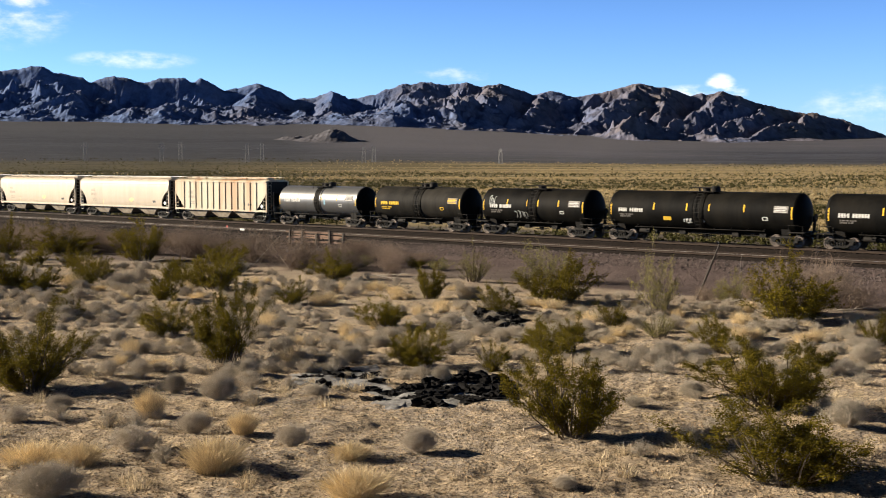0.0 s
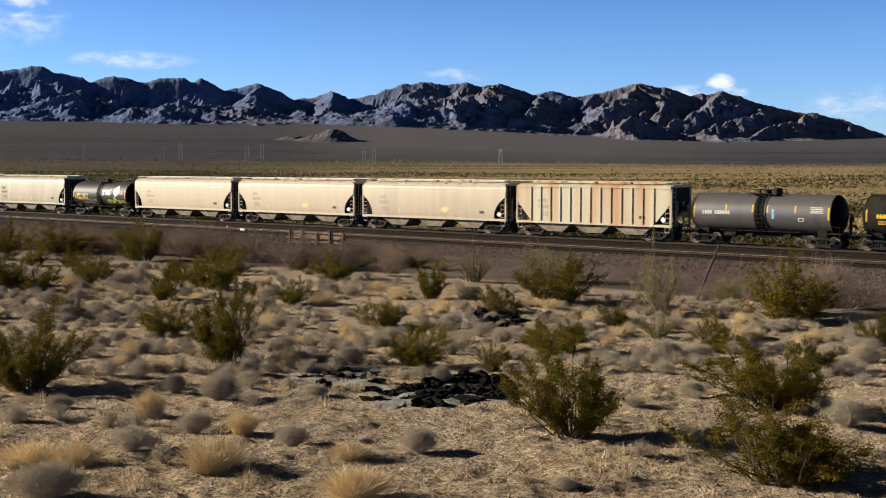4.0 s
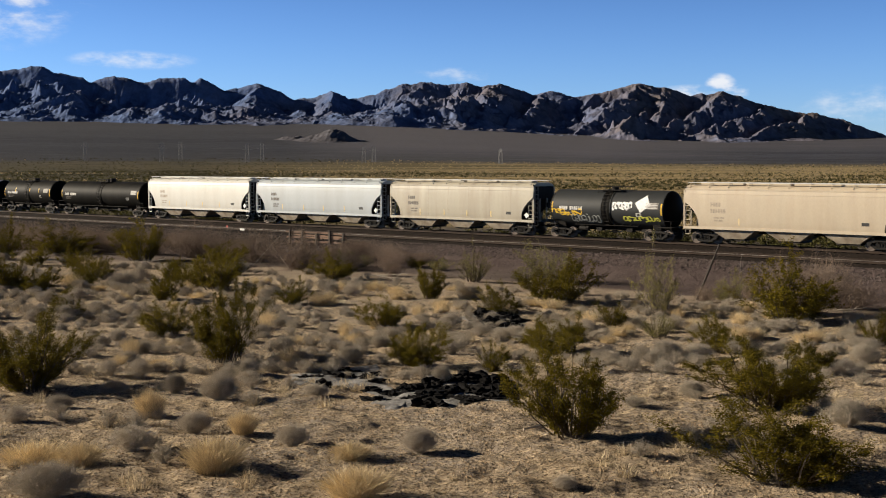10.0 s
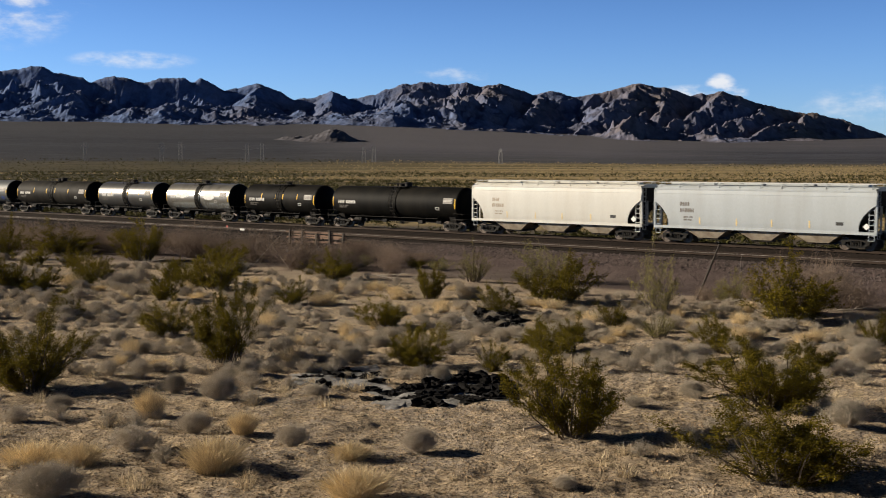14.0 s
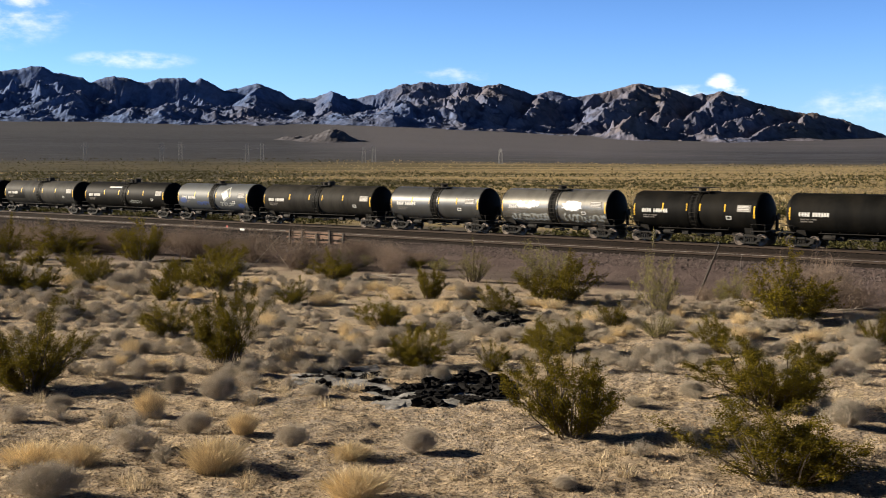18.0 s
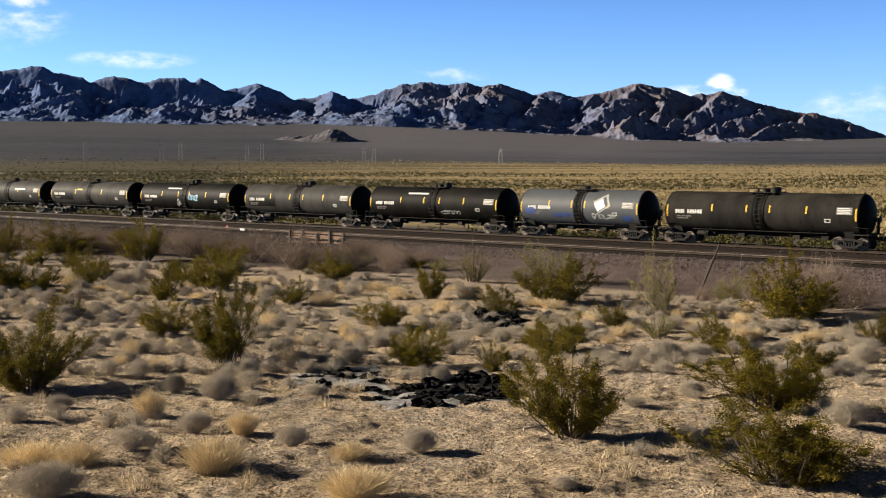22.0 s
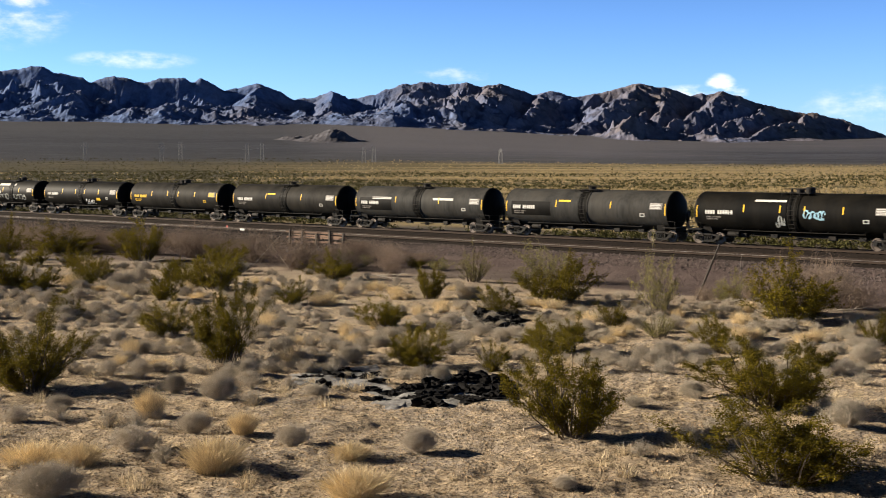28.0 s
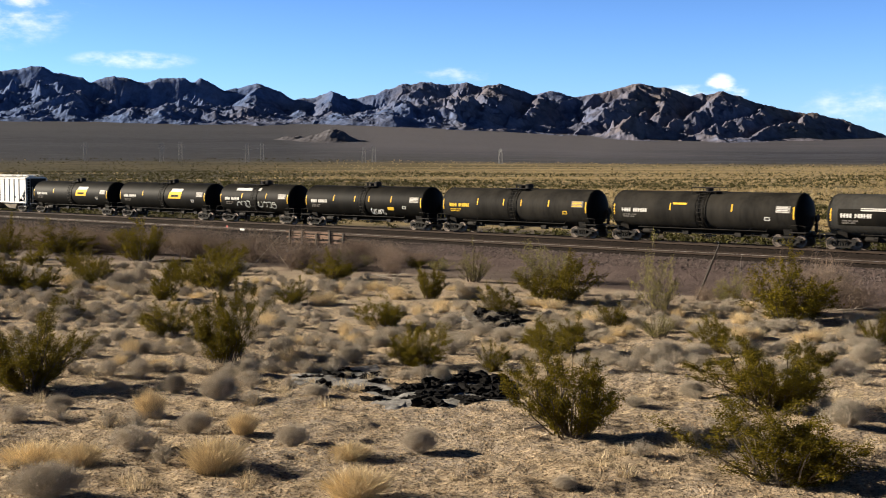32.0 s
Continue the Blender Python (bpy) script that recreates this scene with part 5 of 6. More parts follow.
def grass_mesh(seed, n, spread=0.5, high=0.8, width=0.012):
    rnd = np.random.default_rng(seed)
    a, q = rnd.uniform(0, 2 * math.pi, n), rnd.uniform(0, 1, n) ** 0.6
    base = np.stack([0.32 * spread * 2 * q * np.cos(a), 0.32 * spread * 2 * q * np.sin(a), 0 * a], 1)
    ln = rnd.uniform(0.5, 1.0, n) * (1 - 0.35 * q)
    out = q * rnd.uniform(0.15, 0.45, n)
    mid = base + np.stack([out * 0.35 * np.cos(a), out * 0.35 * np.sin(a), high * ln * 0.6], 1) + rnd.normal(size=(n, 3)) * 0.025
    tip = base + np.stack([out * np.cos(a), out * np.sin(a), high * ln], 1) + rnd.normal(size=(n, 3)) * 0.06
    tip[:, 2] = np.maximum(tip[:, 2], 0.03)
    v1, f1 = blades(base, mid, width, rnd)
    v2, f2 = blades(mid, tip, width * 0.8, rnd)
    return array_mesh("blades", np.concatenate([v1, v2]), np.concatenate([f1, f2 + 3 * n]))


NEAR_BUSH = [creosote_meshes(s, 44000, 0.0078) for s in (1, 2, 3)]
BUSH = [creosote_meshes(s, 17000, 0.0115) for s in (4, 5, 6, 7)]
PALE_BUSH = [creosote_meshes(s, 5000, 0.012) for s in (8, 9)]
SHRUB = [twig_mesh(s, 520, 1900, width=0.0075, lsize=0.0105) for s in (11, 12, 13, 14)]
NEAR_SHRUB = [twig_mesh(s, 1900, 6500, width=0.005, lsize=0.0065) for s in (15, 16)]
THICKET = [twig_mesh(s, 600, 500, 0.55, 0.9, 0.0042, 0.007, 0.11) for s in (17, 18, 19)]
TUFT = [grass_mesh(s, 520) for s in (21, 22, 23)]
NEAR_TUFT = [grass_mesh(s, 1900, width=0.008) for s in (24, 25)]


def creosote(x, y, w, h, k, pale=False, near=False, label=""):
    bush = thing("creosote_bush" if not pale else "desert_shrub", label or ("pale green leafy desert shrub on sandy ground" if pale else "olive-green creosote bush rooted in sandy ground"), "bush", pose(x, y, height(x, y) - 0.03, 0, 0, (k * 77) % 360) @ Matrix.Diagonal((w, w, h, 1)), "desert bushes")
    stems, leaves = (PALE_BUSH if pale else NEAR_BUSH if near else BUSH)[k % (2 if pale else 3 if near else 4)]
    part("branchwork", stems, "bark", bush)
    part("foliage", leaves, "pale_leaf" if pale else "creosote_leaf", bush)
    return bush


def tuft(x, y, w, h, k, near=False, pale=False):
    me = (NEAR_TUFT if near else TUFT)[k % (2 if near else 3)]
    ob = bpy.data.objects.new("grass_tuft", me)
    scene.collection.objects.link(ob)
    if not me.materials:
        me.materials.append(MAT["straw"])
    ob.matrix_basis = pose(x, y, height(x, y) - 0.02, 0, 0, (k * 53) % 360) @ Matrix.Diagonal((w, w, h * 1.2, 1))
    tagged(ob, "dry golden bunch grass tuft on sandy ground", "grass", "grass tufts")


def shrub(x, y, w, h, k, near=False):
    me = (NEAR_SHRUB if near else SHRUB)[k % (2 if near else 4)]
    ob = new("grey_shrub", me)
    if not me.materials:
        me.materials.append(MAT["grey_twig"])
    ob.matrix_basis = pose(x, y, height(x, y) - 0.02, 0, 0, (k * 61) % 360) @ Matrix.Diagonal((w, w, h * 1.7, 1))
    tagged(ob, "low grey twiggy desert shrub on sandy ground", "shrub", "grey desert shrubs")


def thicket(x, y, w, h, k):
    me = THICKET[k % 3]
    ob = new("dry_bush", me)
    if not me.materials:
        me.materials.append(MAT["brown_twig"])
    ob.matrix_basis = pose(x, y, height(x, y) - 0.02, 0, 0, (k * 61) % 360) @ Matrix.Diagonal((w * 1.15, w * 1.15, h * 0.95, 1))
    tagged(ob, "leafless brown twiggy bush beside the wash", "bush", "dry bushes")


# larger plants: x, y, breadth, height
BIG_BUSHES = [(7.29, 26.07, 3.82, 1.73), (3.23, 30.82, 2.82, 2.37), (9.31, 34.6, 3.57, 1.9), (-8.05, 45.37, 2.7, 3.01), (-13.12, 38.62, 3.36, 2.3), (-0.9, 44.5, 2.4, 1.59), (4.58, 49.33, 3.28, 1.54)]
BUSHES = [(-14.01, 76.3, 3.67, 2.62), (-12.6, 55.86, 2.69, 1.53), (-16.06, 70.9, 1.79, 2.01), (-33.69, 108.88, 5.98, 2.39), (-24.52, 99.97, 4.35, 3.3), (-27.11, 77.33, 2.66, 1.95), (-23.85, 84.21, 2.12, 1.62), (-7.44, 83.38, 3.36, 1.6), (-2.79, 58.2, 2.27, 1.47), (3.16, 64.7, 2.43, 1.54), (6.43, 69.45, 4.13, 2.7), (17.21, 60.59, 4.72, 3.05), (8.3, 59.39, 1.58, 1.22), (11.18, 49.33, 2.03, 1.36), (18.31, 51.4, 1.65, 1.41), (-8.41, 69.17, 1.96, 1.2), (-0.72, 71.49, 1.9, 2.03), (1.82, 43.35, 1.15, 0.95), (12.9, 42.55, 1.75, 1.17), (-36.39, 102.37, 3.52, 2.91), (-17.07, 95.51, 3.06, 1.75), (-31.77, 95.51, 2.19, 1.53), (-17.45, 81.78, 2.25, 1.5)]
PALE_BUSHES = [(11.31, 64.45, 2.6, 3.1), (16.12, 69.17, 1.96, 1.96), (2.11, 81.78, 2.32, 2.17), (7.37, 81.78, 4.12, 2.81), (9.5, 54.03, 1.73, 0.99), (5.49, 81.78, 2.25, 1.5)]
DRY_BUSHES = [(-20.89, 103.61, 6.17, 3.56), (-10.79, 92.41, 5.5, 3.39), (-14.94, 98.82, 4.98, 3.17), (19.33, 64.45, 3.84, 3.69), (22.38, 66.47, 3.04, 1.89), (-3.55, 85.9, 2.36, 2.56), (-34.83, 111.72, 7.16, 3.07), (-24.43, 114.72, 3.68, 2.21), (17.97, 71.49, 1.64, 1.96), (-43.39, 122.95, 3.38, 2.25), (-17.43, 104.24, 3.34, 2.15), (-8.73, 95.51, 2.62, 2.19), (21.25, 67.26, 2.77, 3.39), (17.58, 63.48, 2.62, 3.63), (-25.06, 106.18, 4.38, 2.92), (-31.81, 114.72, 4.2, 2.36), (-38.65, 114.72, 4.2, 2.63), (-6.89, 91.42, 2.51, 1.67), (15.02, 70.02, 1.6, 1.28)]
BIG_TUFTS = [(-5.02, 26.75, 1.47, 0.98), (-9.32, 27.7, 1.65, 0.76), (-8.12, 27.13, 1.12, 0.68), (-1.74, 24.21, 1.39, 0.89), (-7.92, 32.93, 0.87, 1.03), (-5.01, 30.52, 0.77, 0.73), (-2.12, 27.88, 1.02, 0.54)]
TUFTS = [(-23.99, 79.13, 1.45, 1.16), (-15.39, 73.98, 1.02, 1.19), (-6.5, 69.17, 1.58, 1.11), (-4.38, 55.17, 0.76, 1.06), (-0.06, 65.44, 1.2, 1.05), (1.24, 70.9, 0.97, 1.04), (7.01, 59.39, 1.09, 1.03), (5.91, 66.47, 1.52, 0.76), (8.45, 55.86, 0.77, 0.9), (-4.18, 76.3, 1.4, 0.87), (-26.01, 91.42, 1.67, 1.26), (-7.08, 68.61, 0.94, 0.94), (13.86, 54.03, 0.74, 0.74), (12.17, 63.48, 0.87, 0.73), (-2.88, 74.63, 1.2, 0.68), (-1.29, 63.48, 0.73, 0.87)]
BIG_SHRUBS = [(-7.88, 24.21, 1.94, 0.83), (-6.65, 36.27, 1.53, 0.96), (-8.21, 37.4, 0.94, 0.72), (-10.88, 34.6, 0.98, 0.54), (-3.61, 29.26, 1.1, 0.64), (-0.56, 28.93, 1.13, 0.73), (-6.32, 31.04, 1.14, 0.68), (-10.2, 37.76, 1.21, 0.52), (-0.04, 39.94, 0.84, 0.69), (-6.58, 41.35, 0.95, 0.66), (2.55, 25.33, 0.7, 0.35), (8.4, 45.9, 1.47, 0.84), (7.59, 37.17, 1.02, 0.6), (15.82, 45.9, 1.47, 0.84), (-3.48, 45.9, 1.26, 0.63), (-11.75, 45.9, 1.05, 0.59), (-3.85, 37.17, 1.02, 0.51), (10.44, 31.43, 1.3, 0.86)]


for k, (x, y, w, h) in enumerate(BIG_BUSHES):
    creosote(x, y, w, h, k, near=True)
for k, (x, y, w, h) in enumerate(BUSHES):
    creosote(x, y, w, h, k + 5)
for k, (x, y, w, h) in enumerate(PALE_BUSHES):
    creosote(x, y, w, h, k, pale=True)
for k, (x, y, w, h) in enumerate(DRY_BUSHES):
    thicket(x, y, w, h, k)
for k, (x, y, w, h) in enumerate(BIG_TUFTS):
    tuft(x, y, w, h, k, near=True)
for k, (x, y, w, h) in enumerate(TUFTS):
    tuft(x, y, w, h, k)
for k, (x, y, w, h) in enumerate(BIG_SHRUBS):
    shrub(x, y, w, h, k, near=True)


def scatter():
    """The common low growth between the larger plants."""
    rnd = random.Random(11)
    taken = [(x, y, w) for x, y, w, h in BIG_BUSHES + BUSHES + PALE_BUSHES + BIG_TUFTS + BIG_SHRUBS]
    made = 0
    while made < 230:
        y = rnd.uniform(27, 84)
        x = rnd.uniform(-0.40, 0.40) * y
        across = 0.64927 * x + 0.76056 * y
        if across + 0.27 * max(0, 0.64927 * y - 0.76056 * x - 62) > 62.0 or (y < 41 and rnd.random() < 0.92):
            continue
        w = rnd.uniform(0.5, 1.5)
        if any(math.hypot(x - a, y - b) < 0.36 * (c + w) for a, b, c in taken):
            continue
        taken.append((x, y, w))
        shrub(x, y, w, w * rnd.uniform(0.4, 0.6), made)
        made += 1
    for k in range(64):
        y = rnd.uniform(44, 84)
        x = rnd.uniform(-0.40, 0.40) * y
        if 0.64927 * x + 0.76056 * y < 60:
            tuft(x, y, rnd.uniform(0.6, 1.3), rnd.uniform(0.5, 1.0), k)

    # the far corner of the flat is thickly grown
    made = 0
    while made < 75:
        y = rnd.uniform(62, 104)
        x = rnd.uniform(-0.41, -0.16) * y
        along = 0.64927 * y - 0.76056 * x
        if 0.64927 * x + 0.76056 * y + 0.27 * max(0, along - 62) > 63.5:
            continue
        w = rnd.uniform(0.8, 2.0)
        if made % 6 == 0:
            creosote(x, y, w * 1.4, w * 0.8, made)
        else:
            shrub(x, y, w, w * rnd.uniform(0.45, 0.65), made)
        made += 1
    # brush along the foot of the embankment
    for k in range(48):
        s = rnd.uniform(58, 138) if k < 38 else rnd.uniform(2, 24)
        across = rnd.uniform(65.5, 73.0) - 0.10 * max(0, s - 62)
        p = ACROSS * across + DIR * s
        w = rnd.uniform(2.0, 4.2)
        if k % 4 == 3:
            creosote(p.x, p.y, w * 0.8, w * rnd.uniform(0.35, 0.5), k, pale=k % 8 == 3)
        else:
            thicket(p.x, p.y, w, w * rnd.uniform(0.45, 0.65), k)


scatter()


def far_scrub(name, count, r0, r1, size, material_name, seed, label):
    """Scrub of the plain behind the tracks: many small leafy clumps."""
    rnd = np.random.default_rng(seed)
    r = r0 * (r1 / r0) ** rnd.uniform(0, 1, count)
    b = rnd.uniform(-0.42, 0.42, count)
    x, y = r * np.sin(b), r * np.cos(b)
    # the growth lies in long low bands
    thick = (1 if "grass" in name else -1) * fractal(x / 300, y / (26 + 0.06 * r), 4, 7, 0.7) + 0.16 * rnd.normal(size=count)
    ok = ((0.64927 * x + 0.76056 * y) > (122 if "grass" in name else 103)) & (thick + (-1.3 if "grass" in name else 1.2) * np.clip(-b, -0.05, 0.25) > (0.02 if "grass" in name else -0.06))
    x, y = x[ok], y[ok]
    n, per = len(x), 17
    z = ground_z(x, y)
    s = rnd.uniform(0.5, 1.3, n) * size * (1 + 0.4 * np.hypot(x, y) / 600)
    g = rnd.normal(size=(n, per, 3)) * np.array([0.33, 0.33, 0.22]) + np.array([0, 0, 0.32])
    g[:, :, 2] = np.abs(g[:, :, 2])
    c = np.stack([x, y, z], 1)[:, None, :] + g * s[:, None, None]
    v = (c[:, :, None, :] + rnd.normal(size=(n, per, 3, 3)) * (0.19 * s)[:, None, None, None]).reshape(-1, 3)
    me = array_mesh(name, v, np.arange(len(v)).reshape(-1, 3))
    me.materials.append(MAT[material_name])
    tagged(new(name, me), label, "scrub", kind="stuff")


far_scrub("plain_scrub", 30000, 100, 1640, 0.66, "far_scrub", 31, "olive desert scrub dotted over the plain")
far_scrub("plain_grass", 25000, 112, 1600, 0.66, "far_grass", 32, "pale dry grass clumps over the plain")


def joined_growth(name, source, count, y0, y1, sizes, flat, material_name, label, category, seed, limit=62.0, lean_far=1.0):
    """The rest of the low plants, too many to count, as one mesh."""
    rnd = np.random.default_rng(seed)
    V, F, k, made = [], [], 0, 0
    bases = []
    for me in source:
        v = np.empty(len(me.vertices) * 3, np.float32); me.vertices.foreach_get("co", v)
        f = np.empty(len(me.loops), np.int32); me.loops.foreach_get("vertex_index", f)
        bases.append((v.reshape(-1, 3), f.reshape(-1, 3)))
    while made < count:
        y = y0 + (y1 - y0) * rnd.uniform() ** lean_far
        x = rnd.uniform(-0.41, 0.41) * y
        if 0.64927 * x + 0.76056 * y + 0.27 * max(0, 0.64927 * y - 0.76056 * x - 62) > limit or value_noise(x / 5, y / 5, 3) < 0.32 or (name == "low_shrubs" and y < 42 and rnd.uniform() < 0.88):
            continue
        v, f = bases[made % len(bases)]
        a, w = rnd.uniform(0, 6.28), rnd.uniform(*sizes)
        c, s = math.cos(a) * w, math.sin(a) * w
        V.append(np.stack([v[:, 0] * c - v[:, 1] * s + x, v[:, 0] * s + v[:, 1] * c + y, v[:, 2] * w * flat + height(x, y) - 0.02], 1))
        F.append(f + k)
        k += len(v)
        made += 1
    me = array_mesh(name, np.concatenate(V), np.concatenate(F))
    me.materials.append(MAT[material_name])
    tagged(new(name, me), label, category, kind="stuff")


SMALL = [twig_mesh(s, 150, 400, width=0.015, lsize=0.015) for s in (41, 42, 43)]
joined_growth("low_shrubs", SMALL, 1150, 27, 98, (0.3, 1.0), 1.0, "grey_twig", "low grey twiggy growth over the sand", "shrub", 51)
joined_growth("low_dry_grass", [grass_mesh(s, 60, width=0.03) for s in (44, 45)], 340, 25, 92, (0.25, 0.75), 0.8, "pale_straw", "short dry grass over the sand", "grass", 52)
joined_growth("stubble", [grass_mesh(s, 16, width=0.04) for s in (46, 47)], 5200, 21.5, 62, (0.10, 0.28), 0.6, "pale_straw", "sparse dry stubble over the sand", "grass", 53, lean_far=1.3)


def stones(name, count, place, sizes, material_name, label, seed):
    """Loose stones, one mesh."""
    rnd = np.random.default_rng(seed)
    x, y = place(rnd, count)
    z = ground_z(x, y)
    s = rnd.uniform(*sizes, len(x)) * rnd.uniform(0.5, 1, len(x))
    octa = np.array([(1, 0, 0), (0, 1, 0), (-1, 0, 0), (0, -1, 0), (0, 0, 0.75), (0, 0, -0.5)], float)
    tri = np.array([(0, 1, 4), (1, 2, 4), (2, 3, 4), (3, 0, 4), (1, 0, 5), (2, 1, 5), (3, 2, 5), (0, 3, 5)])
    n = len(x)
    v = octa[None] * rnd.uniform(0.6, 1.2, (n, 6, 1)) + rnd.normal(size=(n, 6, 3)) * 0.12
    v = v * s[:, None, None] + np.stack([x, y, z + s * 0.2], 1)[:, None, :]
    f = (tri[None] + 6 * np.arange(n)[:, None, None]).reshape(-1, 3)
    me = array_mesh(name, v.reshape(-1, 3), f)
    me.materials.append(MAT[material_name])
    tagged(new(name, me), label, "stones", kind="stuff")


def sector(y0, y1):
    def place(rnd, n):
        y = y0 * (y1 / y0) ** rnd.uniform(size=n)
        return rnd.uniform(-0.4, 0.4, n) * y, y
    return place


def strip(d0, d1, s0, s1):
    def place(rnd, n):
        d, s = rnd.uniform(d0, d1, n), s0 + (s1 - s0) * rnd.uniform(size=n)
        return ACROSS.x * d + DIR.x * s, ACROSS.y * d + DIR.y * s
    return place


stones("pebbles", 26000, sector(21, 56), (0.012, 0.045), "pebble", "loose clods and pebbles on the sand", 61)
stones("bank_stones", 15000, strip(74.2, 78.0, 10, 175), (0.05, 0.12), "ballast_stone", "coarse brown-grey stones on the embankment slope", 62)
stones("toe_stones", 2600, strip(64.5, 74.5, 5, 170), (0.03, 0.09), "ballast_stone", "scattered brown-grey stones at the foot of the embankment", 63)
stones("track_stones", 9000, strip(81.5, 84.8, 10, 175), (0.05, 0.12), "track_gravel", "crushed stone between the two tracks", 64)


# ---- burnt debris ----
def lump_mesh(seed):
    bm = bmesh.new()
    bmesh.ops.create_icosphere(bm, subdivisions=3, radius=0.5)
    off = Vector((seed * 3.1, seed * 1.7, seed))
    for v in bm.verts:
        k = 1 + 0.6 * noise.noise(v.co * 3 + off) + 0.6 * noise.noise(v.co * 7 + off) + 0.4 * noise.noise(v.co * 15 + off)
        v.co *= k
        v.co.z = max(v.co.z, -0.1)
    me = bpy.data.meshes.new("charred_lump")
    bm.to_mesh(me); bm.free()
    me.materials.append(MAT["charred"])
    return me


LUMPS = [lump_mesh(s) for s in (1, 2, 3, 4)]


def burnt_ground(cx, cy, rx, ry, lumps, seed, size):
    rnd = random.Random(seed)
    n, rings = 40, 8
    vs = [(cx, cy, height(cx, cy) + 0.02)]
    rad = [1 + 0.25 * math.sin(3 * 6.283 * i / n + seed) + 0.15 * math.sin(7 * 6.283 * i / n) for i in range(n)]
    for k in range(1, rings + 1):
        for i in range(n):
            a = 6.2832 * i / n
            x, y = cx + rx * rad[i] * k / rings * math.cos(a), cy + ry * rad[i] * k / rings * math.sin(a)
            vs.append((x, y, height(x, y) + (0.025 if k < rings else -0.02)))
    fs = [(0, 1 + i, 1 + (i + 1) % n) for i in range(n)]
    fs += [(1 + k * n + i, 1 + (k + 1) * n + i, 1 + (k + 1) * n + (i + 1) % n, 1 + k * n + (i + 1) % n) for k in range(rings - 1) for i in range(n)]
    ash = part("ash_patch", Shape().add(vs, fs), "ash")
    tagged(ash, "grey-white ash mixed with soot on the sand", "ash", kind="structure")
    for k in range(lumps):
        a, q = rnd.uniform(0, 6.28), rnd.uniform(0, 1) ** 0.6
        x, y = cx + rx * 0.95 * q * math.cos(a), cy + ry * q * math.sin(a)
        w = rnd.uniform(0.22, 0.6) * size
        ob = new("charred_lump", LUMPS[k % 4])
        ob.matrix_basis = pose(x, y, height(x, y), 0, 0, rnd.uniform(0, 360)) @ Matrix.Diagonal((w * 1.4, w, w * rnd.uniform(0.3, 0.85), 1))
        tagged(ob, "jagged charred black lump lying on ash and sand", "debris", "charred debris")


burnt_ground(0.28, 38.37, 1.85, 3.39, 60, 3, 1.12)
burnt_ground(-3.33, 41.35, 1.70, 2.64, 26, 4, 0.9)
burnt_ground(2.58, 61.55, 1.63, 3.37, 37, 5, 1.12)
burnt_ground(3.98, 53.58, 0.74, 2.23, 13, 6, 0.98)
burnt_ground(-1.36, 37.17, 1.02, 1.86, 26, 7, 0.7)



# ---- trestle railing, pole, driftwood, pylons ----
def guard_rail(s0, s1, across):
    wall = thing("timber_guard", "weathered timber guard of sagging planks on dark posts beside the siding", "barrier", track_pose((s0 + s1) / 2, across, 0))
    L = s1 - s0
    for k, (x, lean) in enumerate(((-0.46, 0.05), (-0.24, -0.08), (-0.02, 0.04), (0.2, -0.05), (0.4, 0.10))):
        x = x * L
        part("post", Shape().slab([(x - 0.1, 0.2), (x + 0.1, 0.2), (x + 0.09 + lean, 2.05 - 0.13 * (k % 3)), (x - 0.08 + lean, 2.0 - 0.13 * (k % 3))], -0.58, -0.424), "dark_timber", wall)
    for z, a, b, sag in ((0.88, -0.45, 0.16, 0.10), (1.02, 0.1, 0.45, -0.12), (1.28, -0.52, 0.34, 0.06), (1.52, -0.38, 0.44, -0.07), (1.74, -0.54, 0.05, 0.05), (1.80, -0.02, 0.42, -0.10)):
        ring = [(a * L, z), (b * L, z + sag), (b * L - 0.04, z + sag + 0.13), ((a + b) / 2 * L, z + sag * 0.4 + 0.145), (a * L + 0.05, z + 0.135)]
        part("plank", Shape().slab(ring, -0.42, -0.32), "old_timber", wall)


guard_rail(74.5, 82.3, 75.4)


def dead_branch(x, y, length, turn, rise, seed, label, name="driftwood_branch", thick=0.05, material_name="driftwood"):
    rnd = random.Random(seed)
    branch = thing(name, label, "branch", pose(x, y, height(x, y), 0, 0, turn), "dead branches")
    pts = [Vector((0, 0, 0.0))]
    way = Vector((math.cos(radians(rise)), 0, math.sin(radians(rise))))
    for k in range(6):
        q = pts[-1] + way * length / 6 + Vector((0, rnd.uniform(-0.06, 0.06), rnd.uniform(-0.02, 0.05))) * length * 0.4
        q.z = max(q.z, 0.03)
        pts.append(q)
    part("limb", Shape().sweep(pts, [thick * (1 - k * 0.13) for k in range(7)]), material_name, branch)
    for q in pts[2:]:
        tip = q + Vector((rnd.uniform(0, 0.3), rnd.uniform(-0.3, 0.3), rnd.uniform(0.0, 0.25))) * length * 0.35
        part("twig", Shape().tube(q, tip, thick * 0.4, thick * 0.15, n=5), material_name, branch)


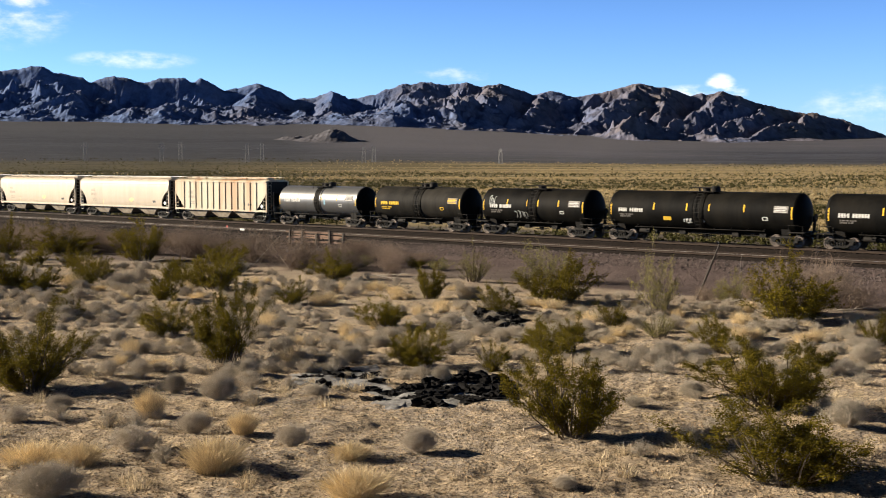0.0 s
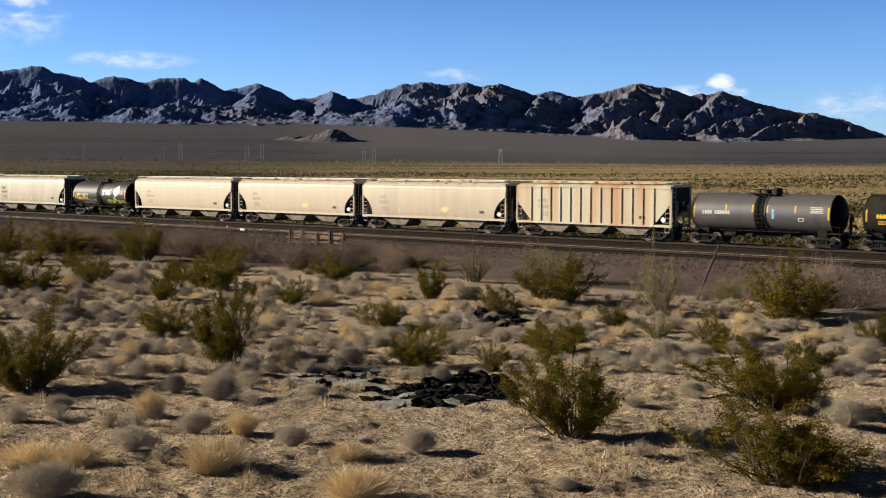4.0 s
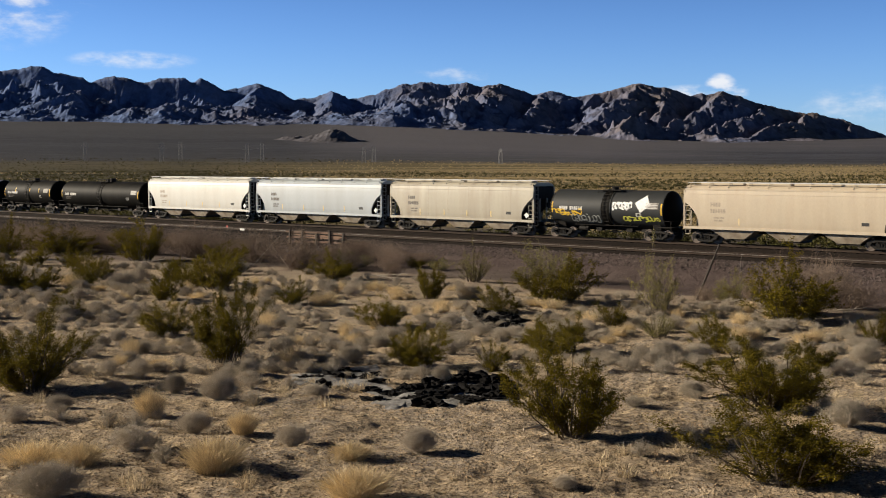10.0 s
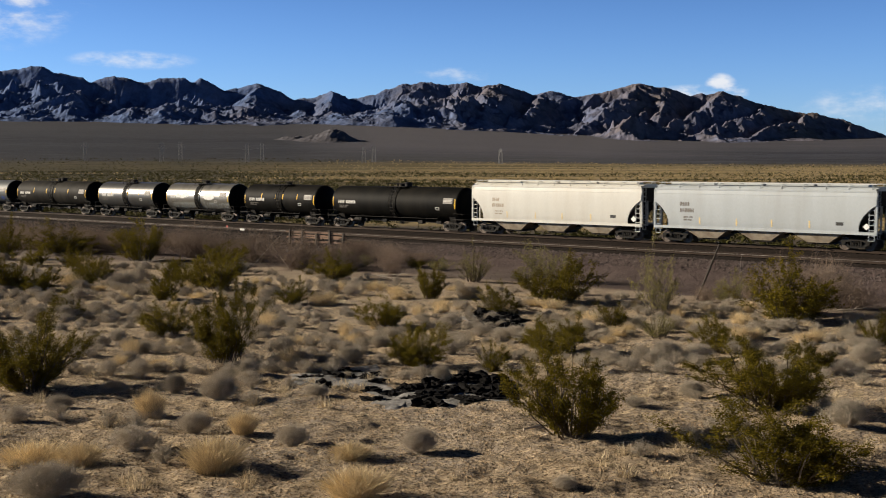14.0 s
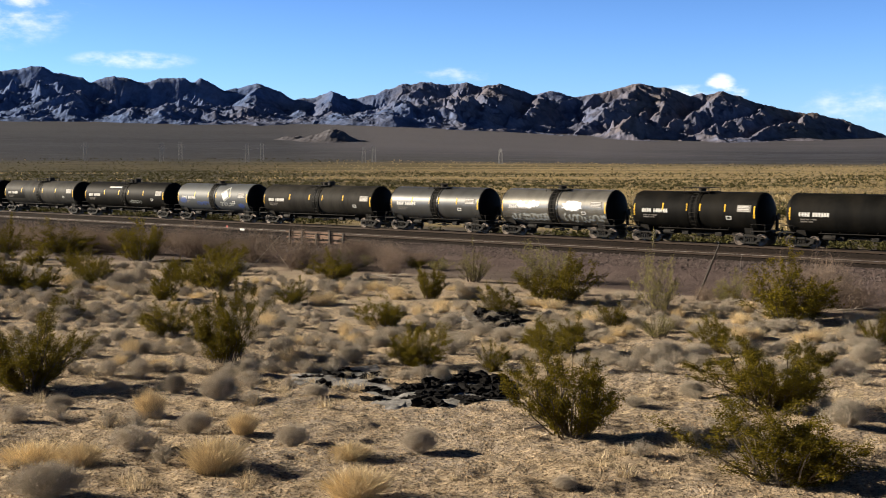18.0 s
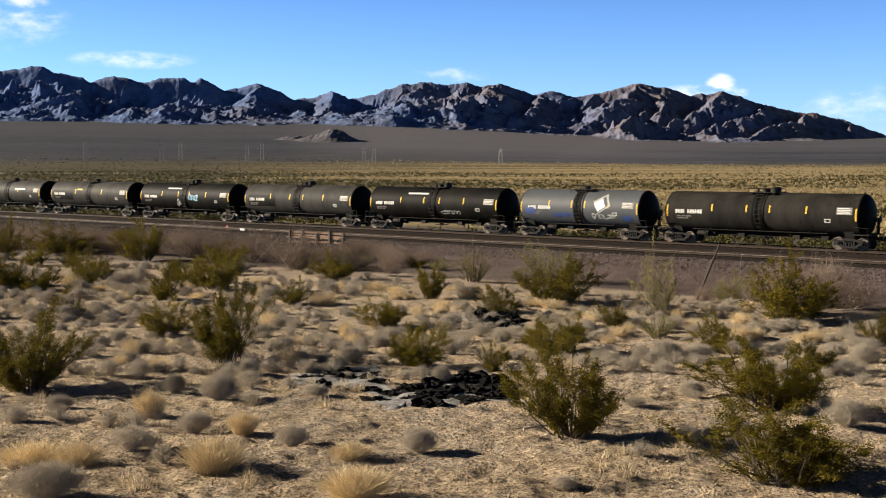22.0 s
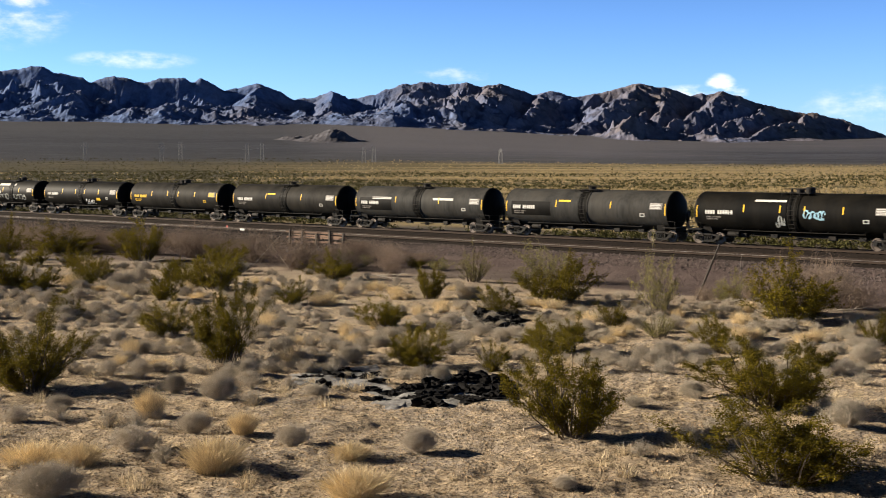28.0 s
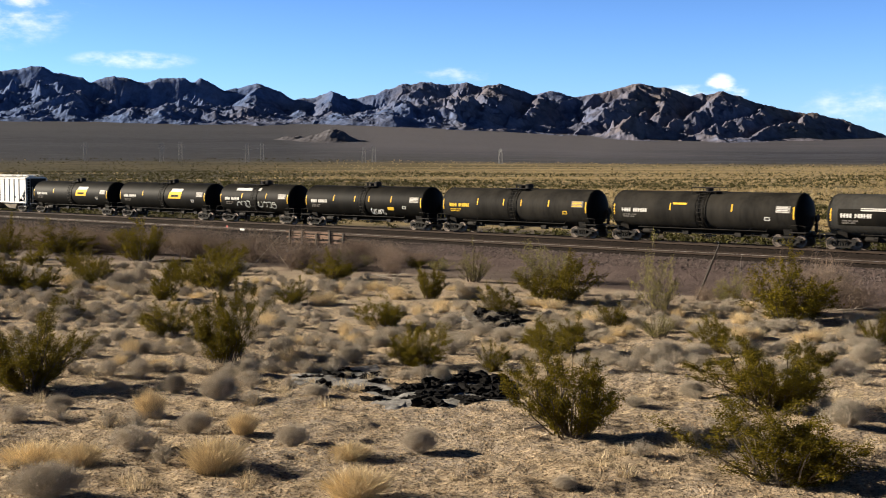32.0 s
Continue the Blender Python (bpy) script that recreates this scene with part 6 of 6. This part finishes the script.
for k, (x, y, length, turn) in enumerate(((-5.3, 85.4, 3.2, -30), (-3.4, 84.0, 2.6, 150), (9.9, 70.2, 3.4, 10), (8.6, 71.5, 2.4, 200), (16.2, 71.2, 2.8, -15), (18.3, 70.6, 2.4, 30), (-24.5, 97.5, 3.6, -35),
                                        (-19.5, 93.5, 2.6, -40), (12.2, 71.2, 2.2, 60), (2.1, 31.7, 1.1, 20), (21.0, 66.0, 3.0, -20), (5.4, 75.5, 2.6, -50))):
    dead_branch(x, y, length, turn, 4, k, "sun-bleached dead branch lying on the sand")
for k, (x, y, length, turn, rise) in enumerate(((-14.6, 94.0, 3.4, 10, 45), (-11.6, 92.5, 2.4, 160, 48), (-11.2, 92.4, 2.6, 10, 40), (17.3, 71.0, 2.4, 85, 80))):
    dead_branch(x, y, length, turn, rise, 20 + k, "bare dead branch leaning out of the brush", thick=0.028)
dead_branch(-7.8, 29.8, 0.42, 30, 40, 40, "small charred stump with broken roots", "charred_stump", 0.05, "charred")
dead_branch(-7.7, 29.75, 0.4, 170, 10, 41, "small charred root lying on the sand", "charred_root", 0.045, "charred")


def leaning_pole():
    ob = part("leaning_pole", Shape().tube((0, 0, -0.1), (1.35, 0.3, 3.2), 0.075, 0.05, n=8).tube((1.0, 0.2, 2.3), (1.5, 0.1, 2.75), 0.02, 0.01, n=5), "dark_timber", at=pose(14.75, 71.4, height(14.75, 71.4)))
    tagged(ob, "thin dark weathered pole leaning over the wash", "pole")


leaning_pole()


def pylon(x, y, tall):
    z = height(x, y)
    ob = thing("power_pylon", "grey steel lattice power pylon far across the plain", "pylon", pose(x, y, z - 0.3, 0, 0, 25), "power pylons")
    for k in range(4):
        sx, sy = (-1 if k % 2 else 1), (-1 if k // 2 else 1)
        part("leg", Shape().tube((sx * 2.4, sy * 1.2, 0), (sx * 1.7, sy * 0.8, tall * 0.97), 0.20, 0.14, n=4), "pylon_steel", ob)
    for z0, half in ((0.72, 6.5), (0.86, 4.5), (1.0, 2.2)):
        part("cross_arm", Shape().tube((-half, 0, tall * z0), (half, 0, tall * z0), 0.16, n=4), "pylon_steel", ob)
    part("mast", Shape().tube((0, 0, tall * 0.78), (0, 0, tall), 0.3, 0.15, n=4), "pylon_steel", ob)
    brace = Shape()
    for k in range(5):
        a, b = k / 6.5, (k + 1) / 6.5
        wa, wb = 2.4 - 0.7 * a, 2.4 - 0.7 * b
        for s in (-1, 1):
            brace.tube((-wa * s, -wa, tall * a), (wb * s, -wb, tall * b), 0.09, n=4)
    part("lattice", brace, "pylon_steel", ob)


for x, y, tall in ((-435, 1504, 22), (-341, 1500, 23), (-331, 1560, 23), (-238, 1504, 22), (-228, 1560, 22), (-96, 1500, 20), (-86, 1540, 20), (70, 1504, 19)):
    pylon(x, y, tall)


def track_marker(s, across, name, label, paint, half, tall):
    ob = thing(name, label, "marker", track_pose(s, across, 1.2), "track markers")
    part("post", Shape().tube((0, 0, -0.1), (0, 0, tall), 0.035, n=8), "dark_timber", ob)
    part("plate", Shape().box(-half, half, -0.06, -0.036, tall - 0.2, tall, 0.004), paint, ob)


track_marker(92.6, 76.6, "red_marker", "small faded red marker plate on a post beside the siding", "red_paint", 0.12, 0.75)
track_marker(90.4, 76.6, "white_marker", "small white marker plate on a post beside the siding", "spray_white", 0.30, 0.55)


# ---- what moves ----
def motions():
    for car, s in CARS:
        walk(car, [(t, track_pose(s - SPEED * t, D_MAIN, RAIL_Z)) for t in (0.0, 8.0, 16.0, 24.0, 32.0)])
    turn = math.degrees(SPEED / 0.457)
    start = {car.name: s for car, s in CARS}
    for w, a, car in WHEELSETS:
        s = start[car.name]
        k0, k1 = (int(min(max((s - q) / SPEED, 0), 32) * FPS) for q in (172, 8))
        keys = sorted({0, *range(k0, k1 + 1), 32 * FPS})
        walk(w, [(k / FPS, pose(a, 0, 0.457, 0, (turn * min(max(k, k0), k1) / FPS) % 360, 0)) for k in keys])


motions()
